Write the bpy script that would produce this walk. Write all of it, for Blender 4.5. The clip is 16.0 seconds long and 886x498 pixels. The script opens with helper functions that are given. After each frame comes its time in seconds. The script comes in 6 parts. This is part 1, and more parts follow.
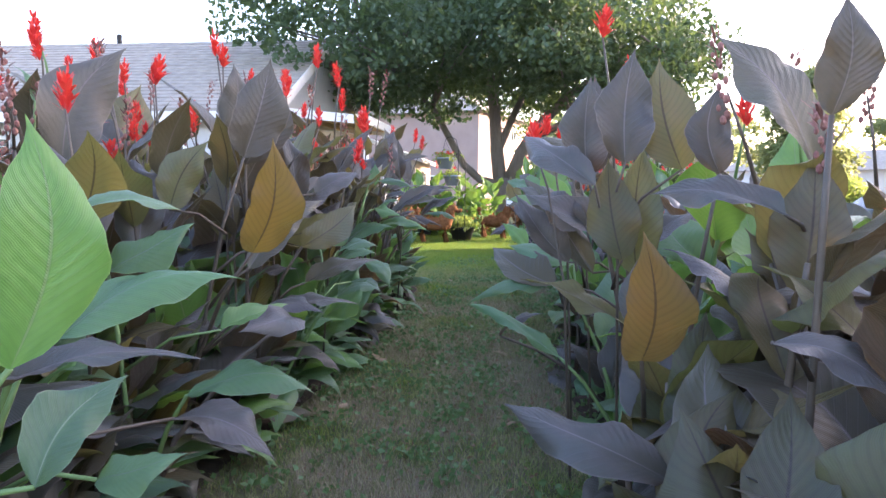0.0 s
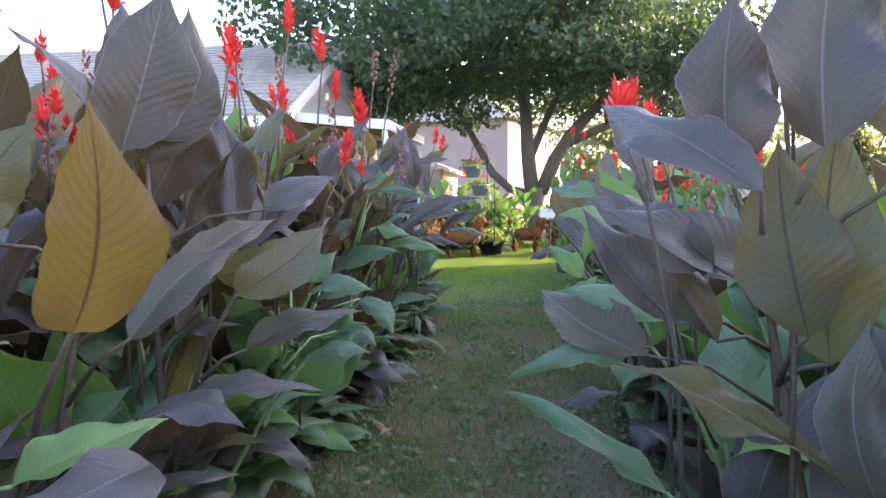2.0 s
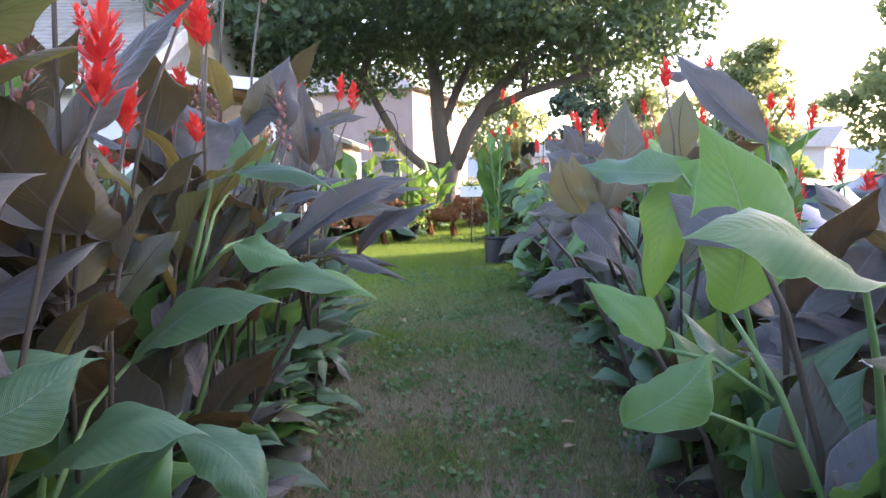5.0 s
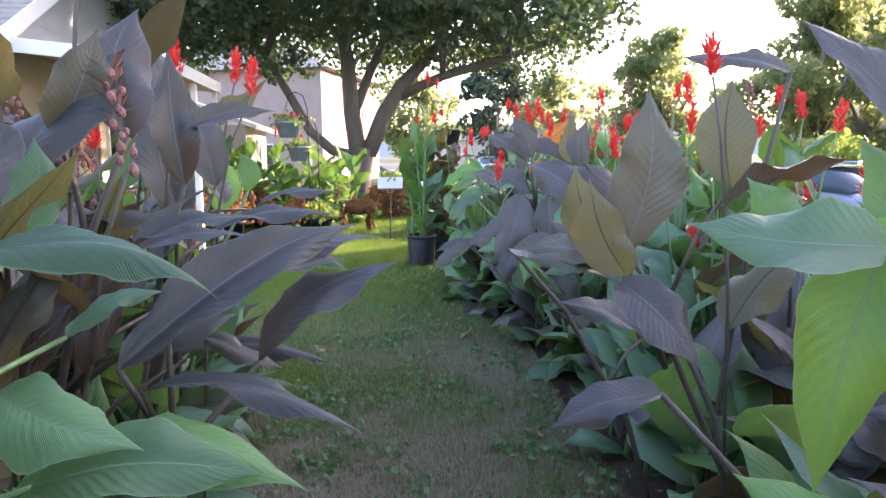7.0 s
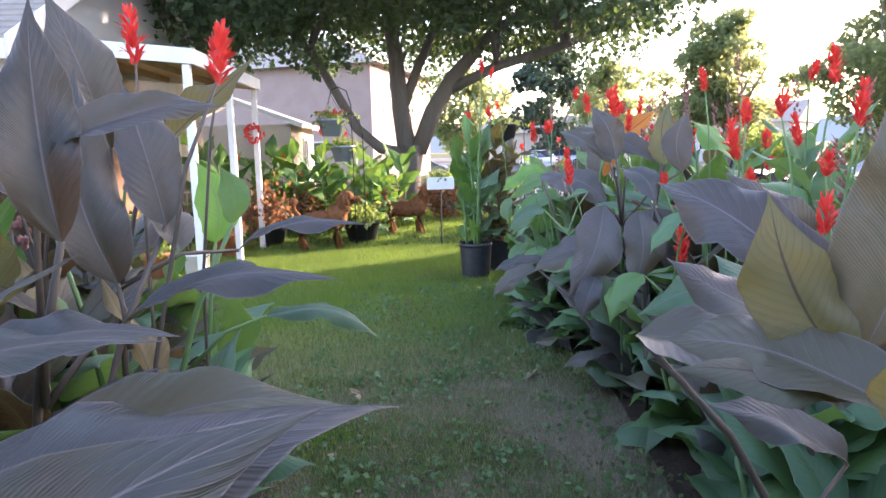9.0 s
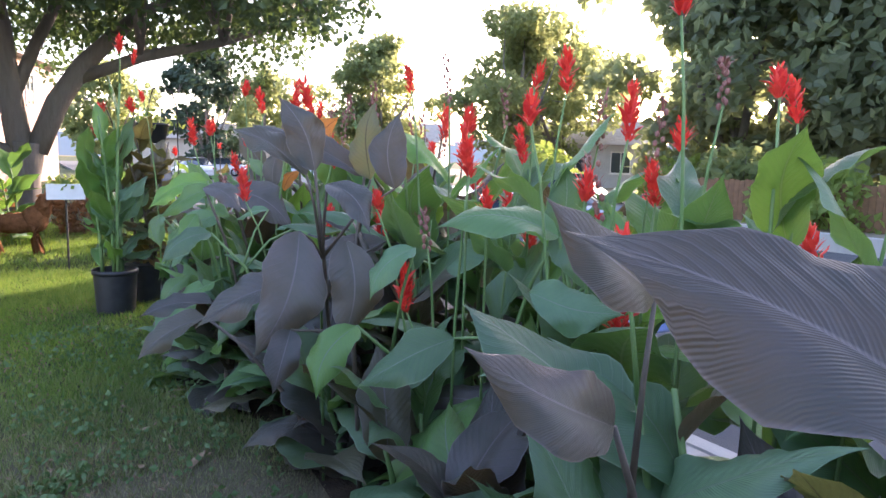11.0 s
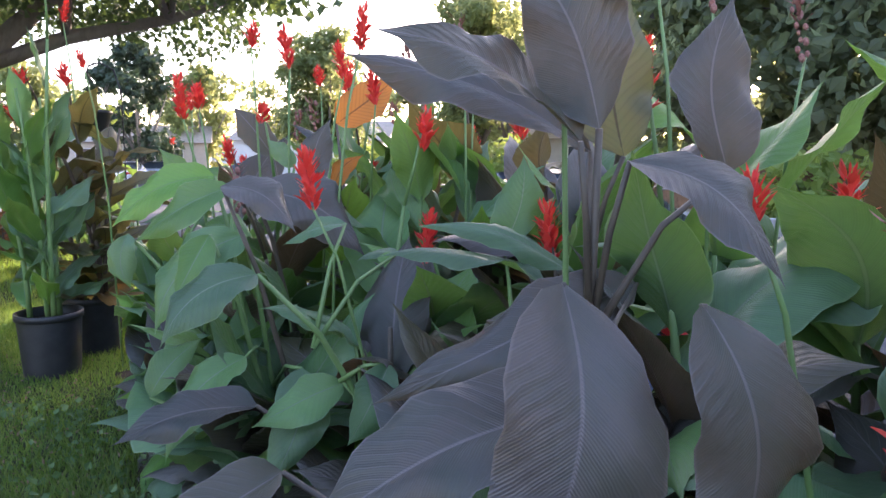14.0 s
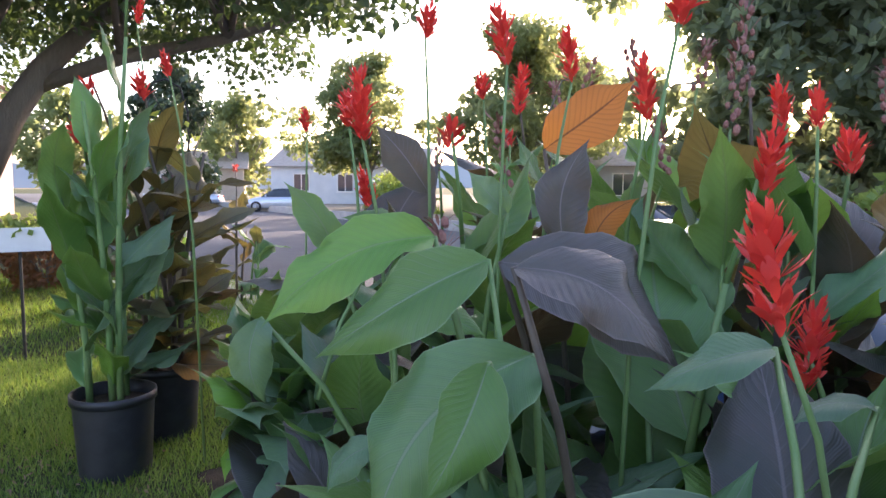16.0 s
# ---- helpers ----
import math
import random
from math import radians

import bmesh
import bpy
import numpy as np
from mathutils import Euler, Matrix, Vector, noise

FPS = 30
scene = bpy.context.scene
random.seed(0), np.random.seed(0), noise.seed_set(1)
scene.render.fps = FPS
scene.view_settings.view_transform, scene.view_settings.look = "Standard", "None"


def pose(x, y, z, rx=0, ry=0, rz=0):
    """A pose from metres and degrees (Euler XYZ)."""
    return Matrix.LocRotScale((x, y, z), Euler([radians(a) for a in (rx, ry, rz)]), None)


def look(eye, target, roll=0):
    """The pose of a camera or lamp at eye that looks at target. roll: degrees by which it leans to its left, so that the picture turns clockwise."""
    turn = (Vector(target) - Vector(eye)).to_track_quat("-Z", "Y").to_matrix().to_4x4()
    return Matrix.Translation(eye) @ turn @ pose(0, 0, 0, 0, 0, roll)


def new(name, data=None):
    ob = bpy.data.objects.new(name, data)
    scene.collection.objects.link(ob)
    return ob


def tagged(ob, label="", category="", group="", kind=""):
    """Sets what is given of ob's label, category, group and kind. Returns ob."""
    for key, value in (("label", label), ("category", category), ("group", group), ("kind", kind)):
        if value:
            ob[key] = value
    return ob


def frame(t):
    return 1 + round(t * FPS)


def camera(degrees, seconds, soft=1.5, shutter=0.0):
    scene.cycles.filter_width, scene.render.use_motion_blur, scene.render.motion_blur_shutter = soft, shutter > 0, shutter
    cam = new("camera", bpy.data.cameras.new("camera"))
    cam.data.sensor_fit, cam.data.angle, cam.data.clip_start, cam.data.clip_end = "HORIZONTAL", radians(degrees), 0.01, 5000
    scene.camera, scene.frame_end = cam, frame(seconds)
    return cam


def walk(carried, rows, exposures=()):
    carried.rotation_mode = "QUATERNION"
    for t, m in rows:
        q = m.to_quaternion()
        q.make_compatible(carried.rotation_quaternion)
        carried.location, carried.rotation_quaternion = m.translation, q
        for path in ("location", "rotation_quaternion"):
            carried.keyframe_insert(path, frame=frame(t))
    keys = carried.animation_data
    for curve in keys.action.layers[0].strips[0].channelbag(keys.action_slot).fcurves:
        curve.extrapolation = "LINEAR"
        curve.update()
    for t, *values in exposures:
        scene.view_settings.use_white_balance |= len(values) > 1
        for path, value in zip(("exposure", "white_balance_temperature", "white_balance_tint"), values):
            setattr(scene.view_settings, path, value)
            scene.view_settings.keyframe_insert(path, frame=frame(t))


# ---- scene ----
cam = camera(67.0, 16.0)
PATH = [
    (0, (0.417, 0.01, 1.257), (-0.027, 3.968, 0.891), 0.4),
    (0.5, (0.399, 0.316, 1.252), (-0.167, 4.262, 0.911), 0.3),
    (1, (0.38, 0.625, 1.244), (-0.229, 4.567, 0.934), 0.1),
    (1.5, (0.355, 0.934, 1.245), (-0.265, 4.873, 0.941), 0.1),
    (2, (0.306, 1.247, 1.257), (-0.312, 5.187, 0.953), -0.1),
    (2.5, (0.26, 1.572, 1.251), (-0.354, 5.511, 0.923), 0.3),
    (3, (0.185, 1.889, 1.249), (-0.435, 5.827, 0.915), 0.4),
    (3.5, (0.092, 2.231, 1.258), (-0.41, 6.187, 0.933), -0.1),
    (4, (0.026, 2.567, 1.248), (-0.288, 6.539, 0.898), -0.2),
    (4.2, (0.008, 2.683, 1.246), (-0.257, 6.657, 0.875), -0.5),
    (6.3, (-0.123, 3.682, 1.416), (0.253, 7.63, 0.892), 0.1),
    (6.5, (-0.138, 3.784, 1.42), (0.29, 7.728, 0.904), -0.0),
    (7, (-0.163, 4.049, 1.414), (0.331, 7.977, 0.849), -0.3),
    (7.5, (-0.154, 4.311, 1.416), (0.354, 8.236, 0.826), -0.4),
    (8, (-0.142, 4.552, 1.435), (0.296, 8.482, 0.826), -0.5),
    (8.5, (-0.124, 4.763, 1.456), (0.232, 8.697, 0.835), -0.7),
    (9, (-0.097, 4.955, 1.462), (0.085, 8.907, 0.867), -1.4),
    (9.5, (-0.068, 5.166, 1.456), (0.06, 9.128, 0.92), -0.7),
    (10, (-0.041, 5.441, 1.455), (1.279, 9.179, 0.925), 1.3),
    (10.2, (-0.027, 5.547, 1.456), (1.693, 9.117, 0.916), 1.7),
    (12.3, (0.147, 6.585, 1.383), (2.347, 9.887, 0.877), 1.4),
    (12.5, (0.155, 6.712, 1.38), (2.377, 10.002, 0.888), 1.3),
    (13, (0.159, 7.054, 1.373), (2.425, 10.307, 0.845), 1.0),
    (13.5, (0.159, 7.405, 1.361), (2.499, 10.605, 0.825), 0.4),
    (14, (0.17, 7.757, 1.331), (2.528, 10.945, 0.804), 0.2),
    (14.5, (0.135, 8.075, 1.328), (2.491, 11.267, 0.824), 0.1),
    (15, (0.093, 8.378, 1.35), (2.443, 11.586, 0.93), -0.6),
    (15.5, (0.113, 8.704, 1.361), (2.43, 11.938, 0.952), -0.3),
    (16, (0.171, 9.018, 1.376), (2.407, 12.315, 1.002), 0.5),
]
EXPOSURE, KELVIN, TINT = 2.8, 6350, 30
walk(cam, [(t, look(eye, target, roll)) for t, eye, target, roll in PATH], exposures=[(0, EXPOSURE + 0.33, KELVIN, TINT), (8.5, EXPOSURE + 0.33, KELVIN, TINT), (10, EXPOSURE + 0.18, KELVIN, TINT), (12.5, EXPOSURE, KELVIN, TINT), (14, EXPOSURE, KELVIN, TINT), (16, EXPOSURE - 0.3, KELVIN, TINT)])

# ---- light: hazy evening sky, low sun ahead on the street side ----
SUN_AZ, SUN_EL = 62.0, 14.0  # degrees from +y towards +x, degrees above the horizon
world = bpy.data.worlds.new("sky")
scene.world = world
world.use_nodes = True
wn, wl = world.node_tree.nodes, world.node_tree.links
sky = wn.new("ShaderNodeTexSky")
sky.sky_type, sky.sun_disc = "NISHITA", False
sky.sun_elevation, sky.sun_rotation = radians(SUN_EL), radians(SUN_AZ)
sky.air_density, sky.dust_density, sky.ozone_density = 1.0, 2.2, 1.0
wl.new(sky.outputs[0], wn["Background"].inputs[0])
wn["Background"].inputs[1].default_value = 0.15
sun = new("sun", bpy.data.lights.new("sun", "SUN"))
sun.data.energy, sun.data.angle, sun.data.color = 2.4, radians(0.6), (1.0, 0.84, 0.62)
far_sun = Vector((math.sin(radians(SUN_AZ)) * math.cos(radians(SUN_EL)), math.cos(radians(SUN_AZ)) * math.cos(radians(SUN_EL)), math.sin(radians(SUN_EL))))
sun.matrix_world = look(far_sun * 60, (0, 0, 0))

# ---- materials ----


class Nodes:
    """A node material under construction."""

    def __init__(self, name, rough=0.6, metal=0.0, spec=0.5):
        self.m = bpy.data.materials.new(name)
        self.m.use_nodes = True
        self.t = self.m.node_tree
        self.b = self.t.nodes["Principled BSDF"]
        self.b.inputs["Roughness"].default_value = rough
        self.b.inputs["Metallic"].default_value = metal
        self.b.inputs["Specular IOR Level"].default_value = spec

    def add(self, kind, **inputs):
        n = self.t.nodes.new(kind)
        for k, v in inputs.items():
            self.put(v, n.inputs[k.replace("_", " ")])
        return n

    def put(self, v, socket):
        if isinstance(v, bpy.types.NodeSocket):
            self.t.links.new(v, socket)
        else:
            socket.default_value = v

    def math(self, op, a, b=0.0, c=0.0):
        n = self.t.nodes.new("ShaderNodeMath")
        n.operation = op
        for s, v in zip(n.inputs, (a, b, c)):
            self.put(v, s)
        return n.outputs[0]

    def mix(self, f, a, b, how="MIX"):
        n = self.t.nodes.new("ShaderNodeMix")
        n.data_type, n.blend_type = "RGBA", how
        self.put(f, n.inputs[0])
        for v, s in ((a, n.inputs[6]), (b, n.inputs[7])):
            self.put((*v, 1) if isinstance(v, tuple) and len(v) == 3 else v, s)
        return n.outputs[2]

    def noise(self, scale, detail=4.0, co=None, rough=0.55):
        n = self.add("ShaderNodeTexNoise", Scale=scale, Detail=detail, Roughness=rough)
        self.t.links.new(co or self.place(), n.inputs["Vector"])
        return n.outputs[0]

    def place(self, which="Object"):
        return self.add("ShaderNodeTexCoord").outputs[which]

    def ramp(self, f, lo, hi):
        n = self.t.nodes.new("ShaderNodeMapRange")
        n.interpolation_type = "SMOOTHSTEP"
        for s, v in zip(n.inputs[:3], (f, lo, hi)):
            self.put(v, s)
        return n.outputs[0]

    def random(self):
        return self.add("ShaderNodeObjectInfo").outputs["Random"]

    def island(self):
        return self.add("ShaderNodeNewGeometry").outputs["Random Per Island"]

    def bump(self, height, strength=0.3, dist=0.01):
        self.t.links.new(self.add("ShaderNodeBump", Height=height, Strength=strength, Distance=dist).outputs[0], self.b.inputs["Normal"])

    def colour(self, c):
        self.put((*c, 1) if isinstance(c, tuple) else c, self.b.inputs["Base Color"])
        return self

    def translucent(self, c, share):
        """Lets light through, as leaves and petals do."""
        tr = self.add("ShaderNodeBsdfTranslucent")
        self.put((*c, 1) if isinstance(c, tuple) else c, tr.inputs["Color"])
        mx = self.add("ShaderNodeMixShader", Fac=share)
        self.t.links.new(self.b.outputs[0], mx.inputs[1])
        self.t.links.new(tr.outputs[0], mx.inputs[2])
        self.t.links.new(mx.outputs[0], self.t.nodes["Material Output"].inputs[0])
        return self


def surface(name, a, b, scale=8.0, rough=0.7, metal=0.0, bump=0.2, fine=60.0, spec=0.4):
    """Two tones blended at a coarse and a fine scale, with fine relief."""
    n = Nodes(name, rough, metal, spec)
    co = n.noise(scale, 5)
    fi = n.noise(fine, 3)
    f = n.math("ADD", n.math("MULTIPLY", n.ramp(co, 0.3, 0.7), 0.65), n.math("MULTIPLY", fi, 0.35))
    n.colour(n.mix(f, a, b))
    n.put(n.math("ADD", rough - 0.08, n.math("MULTIPLY", co, 0.16)), n.b.inputs["Roughness"])
    n.bump(n.math("ADD", fi, co), bump, 0.01)
    return n.m


def canna_leaf_material(name, a, b, rib, through_a, through_b, share, rough):
    """Waxy leaf blade: pale midrib, ribbed side veins, blotches, light shining through."""
    n = Nodes(name, rough, 0, 0.5)
    uv = n.add("ShaderNodeSeparateXYZ", Vector=n.place("UV"))
    u, v = uv.outputs[0], n.math("ABSOLUTE", n.math("SUBTRACT", uv.outputs[1], 0.5))
    wob = n.noise(3.0, 2)
    phase = n.math("SUBTRACT", n.math("ADD", u, n.math("MULTIPLY", wob, 0.04)), n.math("MULTIPLY", v, 0.42))
    vein = n.math("SINE", n.math("MULTIPLY", phase, 105.0))
    finer = n.math("SINE", n.math("MULTIPLY", phase, 520.0))
    blot = n.noise(3.2, 6, None, 0.62)
    rib_amp = n.ramp(n.noise(2.3, 2), 0.35, 0.65)
    r = n.random()
    c = n.mix(n.math("MULTIPLY_ADD", r, 0.45, n.math("MULTIPLY", n.ramp(blot, 0.35, 0.65), 0.55)), a, b)
    r2, r3 = n.math("FRACT", n.math("MULTIPLY", r, 7.31)), n.math("FRACT", n.math("MULTIPLY", r, 23.7))
    c = n.mix(n.math("MULTIPLY", n.ramp(r2, 0.55, 1.0), 0.5), c, n.mix(0.5, a, through_b))
    hsv = n.add("ShaderNodeHueSaturation", Color=c, Value=n.math("MULTIPLY_ADD", r3, 0.55, 0.68), Saturation=n.math("MULTIPLY_ADD", r2, 0.3, 0.85))
    c = hsv.outputs[0]
    dark = n.mix(0.35, c, (0.02, 0.015, 0.012))
    c = n.mix(n.math("MULTIPLY", n.ramp(finer, 0.2, 1.0), 0.22), c, dark)
    c = n.mix(n.math("MULTIPLY", n.math("MULTIPLY", n.ramp(vein, 0.86, 1.0), rib_amp), 0.28), c, rib)
    edge = n.ramp(v, 0.475, 0.5)
    c = n.mix(n.math("MULTIPLY", edge, 0.6), c, rib)
    c = n.mix(n.math("MULTIPLY", n.ramp(v, 0.022, 0.006), 0.75), c, rib)
    spots = n.ramp(n.noise(26.0, 2), 0.76, 0.82)
    c = n.mix(n.math("MULTIPLY", spots, 0.6), c, (0.16, 0.09, 0.04))
    n.colour(c)
    n.put(n.math("ADD", rough - 0.08, n.math("MULTIPLY", blot, 0.2)), n.b.inputs["Roughness"])
    n.bump(n.math("ADD", n.math("MULTIPLY", n.math("MULTIPLY", vein, rib_amp), 0.9), n.math("ADD", n.math("MULTIPLY", finer, 0.2), n.math("MULTIPLY", blot, 3.0))), 0.27, 0.006)
    t = n.mix(n.math("MULTIPLY_ADD", r, 0.6, n.math("MULTIPLY", blot, 0.4)), through_a, through_b)
    t = n.mix(n.math("MULTIPLY", n.ramp(v, 0.03, 0.008), 0.7), t, (0.03, 0.02, 0.01))
    t = n.mix(n.math("MULTIPLY", n.ramp(vein, 0.0, 1.0), 0.15), t, (0.05, 0.04, 0.01))
    n.translucent(t, share)
    return n.m


LEAF = {
    "green": canna_leaf_material("canna_green_blade", (0.062, 0.14, 0.07), (0.105, 0.2, 0.1), (0.24, 0.34, 0.19), (0.16, 0.36, 0.06), (0.3, 0.5, 0.09), 0.26, 0.38),
    "lime": canna_leaf_material("canna_lime_blade", (0.075, 0.19, 0.045), (0.12, 0.25, 0.06), (0.26, 0.38, 0.14), (0.22, 0.44, 0.06), (0.32, 0.5, 0.08), 0.3, 0.42),
    "bronze": canna_leaf_material("canna_bronze_blade", (0.048, 0.062, 0.05), (0.102, 0.083, 0.08), (0.22, 0.175, 0.165), (0.2, 0.08, 0.035), (0.2, 0.17, 0.05), 0.22, 0.35),
    # olive, amber: mixed leaf tones with the backlit look and dark midrib painted in
    "olive": canna_leaf_material("canna_olive_blade", (0.075, 0.1, 0.05), (0.12, 0.09, 0.055), (0.05, 0.028, 0.025), (0.22, 0.26, 0.06), (0.32, 0.2, 0.06), 0.36, 0.43),
    "amber": canna_leaf_material("canna_amber_blade", (0.1, 0.085, 0.035), (0.14, 0.08, 0.04), (0.05, 0.028, 0.025), (0.34, 0.26, 0.05), (0.45, 0.2, 0.05), 0.38, 0.46),
    # bronze blade with sun shining through it put into the colour
    "backlit_orange": canna_leaf_material("canna_backlit_blade", (0.2, 0.11, 0.05), (0.22, 0.12, 0.05), (0.06, 0.03, 0.025), (0.8, 0.34, 0.07), (0.85, 0.3, 0.06), 0.55, 0.5),
}
stem_green = surface("canna_stem_green", (0.1, 0.2, 0.06), (0.16, 0.24, 0.09), 9, 0.5, 0, 0.15)
stem_bronze = surface("canna_stem_bronze", (0.06, 0.05, 0.04), (0.12, 0.09, 0.065), 9, 0.5, 0, 0.15)
_p = Nodes("canna_petal", 0.5)
_pf = _p.math("MULTIPLY_ADD", _p.island(), 0.6, _p.math("MULTIPLY", _p.noise(14, 3), 0.4))
_p.colour(_p.mix(_pf, (0.6, 0.03, 0.04), (0.8, 0.1, 0.06))).translucent(_p.mix(_pf, (0.8, 0.04, 0.04), (0.9, 0.11, 0.06)), 0.38)
petal_red = _p.m
dry_flower = surface("dried_flower", (0.2, 0.075, 0.07), (0.32, 0.16, 0.12), 30, 0.8)
seed_green = surface("seed_pod_green", (0.22, 0.27, 0.1), (0.3, 0.24, 0.12), 40, 0.7)


def foliage(name, a, b, through_c, share=0.35):
    n = Nodes(name, 0.55, 0, 0.35)
    f = n.math("MULTIPLY_ADD", n.island(), 0.7, n.math("MULTIPLY", n.noise(0.9, 4), 0.3))
    n.colour(n.mix(f, a, b)).translucent(through_c, share)
    return n.m


maple_leaf = foliage("maple_leaf", (0.035, 0.07, 0.045), (0.08, 0.125, 0.07), (0.2, 0.3, 0.07), 0.26)
# distance haze put into the leaf colour: paler tones, strong translucency
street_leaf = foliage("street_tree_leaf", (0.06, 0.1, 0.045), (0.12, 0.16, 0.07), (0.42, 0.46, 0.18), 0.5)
# dark trees: leaf tones lightened to carry the veiling glare in the colour
dark_leaf = foliage("dark_tree_leaf", (0.08, 0.105, 0.07), (0.12, 0.15, 0.1), (0.38, 0.44, 0.2), 0.5)
conifer_leaf = foliage("conifer_needle", (0.03, 0.055, 0.035), (0.055, 0.08, 0.05), (0.08, 0.13, 0.05), 0.2)
shrub_leaf = foliage("shrub_leaf", (0.09, 0.16, 0.04), (0.2, 0.26, 0.07), (0.4, 0.5, 0.1), 0.4)
russet_leaf = foliage("russet_shrub_leaf", (0.12, 0.07, 0.045), (0.2, 0.12, 0.06), (0.45, 0.2, 0.08), 0.35)


def bark_material():
    n = Nodes("maple_bark", 0.9, 0, 0.2)
    st = n.add("ShaderNodeMapping", Vector=n.place(), Scale=(9, 9, 1.6))
    a, b = n.noise(2.2, 6, st.outputs[0], 0.7), n.noise(1.3, 3)
    n.colour(n.mix(n.math("MULTIPLY_ADD", a, 0.7, n.math("MULTIPLY", b, 0.3)), (0.09, 0.08, 0.072), (0.28, 0.25, 0.225)))
    n.bump(a, 0.9, 0.03)
    return n.m


bark = bark_material()


def lawn_material():
    n = Nodes("lawn_soil", 0.95, 0, 0.15)
    big, mid, fine = n.noise(0.7, 4), n.noise(5.0, 5), n.noise(90.0, 3)
    c = n.mix(n.ramp(mid, 0.35, 0.7), (0.05, 0.075, 0.025), (0.09, 0.1, 0.045))
    worn = n.ramp(n.add("ShaderNodeSeparateXYZ", Vector=n.place()).outputs[1], 11.5, 7.5)
    c = n.mix(n.math("MULTIPLY", n.math("MULTIPLY", n.ramp(big, 0.33, 0.54), worn), 0.9), c, (0.28, 0.225, 0.16))
    c = n.mix(n.math("MULTIPLY", fine, 0.5), c, (0.05, 0.045, 0.025))
    n.colour(c)
    n.bump(n.math("ADD", fine, mid), 0.8, 0.03)
    return n.m


def grass_material():
    n = Nodes("grass_blade", 0.6, 0, 0.3)
    f = n.island()
    dry = n.math("MULTIPLY", n.ramp(n.noise(0.7, 4), 0.32, 0.54), 0.95)
    along = n.ramp(n.add("ShaderNodeSeparateXYZ", Vector=n.place()).outputs[1], 11.5, 7.5)
    dry = n.math("MULTIPLY", dry, n.math("MULTIPLY_ADD", along, 0.92, 0.06))
    c = n.mix(f, (0.045, 0.115, 0.022), (0.11, 0.2, 0.05))
    c = n.mix(n.math("MULTIPLY", dry, n.ramp(f, 0.1, 0.7)), c, (0.42, 0.36, 0.25))
    c = n.mix(n.math("MULTIPLY", n.ramp(f, 0.86, 0.88), n.math("MULTIPLY_ADD", along, 0.65, 0.05)), c, (0.42, 0.35, 0.22))
    n.colour(c).translucent(n.mix(dry, n.mix(f, (0.26, 0.48, 0.04), (0.46, 0.58, 0.08)), (0.34, 0.28, 0.16)), 0.35)
    return n.m


lawn_mat, grass_mat = lawn_material(), grass_material()
soil_mat = surface("bed_soil", (0.03, 0.024, 0.018), (0.085, 0.06, 0.042), 14, 0.95, 0, 0.9, 80, 0.15)
asphalt = surface("asphalt", (0.075, 0.075, 0.08), (0.12, 0.118, 0.115), 1.2, 0.85, 0, 0.5, 150, 0.3)
concrete = surface("concrete", (0.34, 0.32, 0.3), (0.47, 0.45, 0.42), 2.5, 0.85, 0, 0.35, 90, 0.25)
siding_white = surface("white_siding_paint", (0.54, 0.55, 0.56), (0.64, 0.64, 0.63), 1.6, 0.6, 0, 0.05, 40, 0.35)
tan_wall = surface("tan_stucco", (0.5, 0.43, 0.35), (0.6, 0.52, 0.43), 3, 0.85, 0, 0.3, 120, 0.2)
pink_wall = surface("pink_beige_stucco", (0.36, 0.26, 0.23), (0.43, 0.32, 0.28), 1.4, 0.85, 0, 0.25, 110, 0.2)
grey_wall = surface("grey_siding_paint", (0.42, 0.42, 0.42), (0.52, 0.51, 0.49), 2, 0.75, 0, 0.1, 60, 0.3)
trim_white = surface("white_trim_paint", (0.72, 0.7, 0.66), (0.8, 0.78, 0.74), 4, 0.55, 0, 0.05, 60, 0.4)
shingle = surface("grey_shingle", (0.27, 0.24, 0.205), (0.4, 0.36, 0.31), 5, 0.9, 0, 0.5, 120, 0.2)
cover_wood = surface("tan_patio_boards", (0.42, 0.3, 0.16), (0.55, 0.41, 0.24), 6, 0.7, 0, 0.2)
brown_wood = surface("brown_wood", (0.14, 0.075, 0.04), (0.24, 0.13, 0.07), 8, 0.75, 0, 0.3)
black_plastic = surface("black_nursery_plastic", (0.014, 0.015, 0.018), (0.03, 0.031, 0.035), 12, 0.5, 0, 0.08, 90, 0.45)
blue_plastic = surface("blue_grey_plastic", (0.2, 0.26, 0.33), (0.26, 0.32, 0.38), 10, 0.5, 0, 0.05)
white_plastic = surface("white_plastic", (0.68, 0.68, 0.68), (0.76, 0.76, 0.75), 10, 0.45, 0, 0.05)
terracotta = surface("terracotta", (0.36, 0.13, 0.06), (0.48, 0.2, 0.1), 10, 0.8, 0, 0.2)
dark_metal = surface("dark_iron", (0.03, 0.03, 0.032), (0.06, 0.057, 0.055), 20, 0.5, 0.7, 0.1)
coir = surface("rusty_brown_coir", (0.12, 0.05, 0.022), (0.24, 0.105, 0.045), 16, 0.98, 0, 1.0, 70, 0.1)
# hills: air haze painted in as a pale blue-grey base colour
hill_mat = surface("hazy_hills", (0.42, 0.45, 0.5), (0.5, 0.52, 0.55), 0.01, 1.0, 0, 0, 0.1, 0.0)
dirt_mat = surface("dry_roadside_dirt", (0.2, 0.17, 0.12), (0.3, 0.26, 0.19), 1.0, 0.95, 0, 0.5, 60, 0.1)
rubber = surface("tyre_rubber", (0.015, 0.015, 0.016), (0.03, 0.03, 0.03), 20, 0.85)
alloy = surface("wheel_alloy", (0.5, 0.5, 0.52), (0.62, 0.62, 0.63), 12, 0.3, 0.9, 0.02)
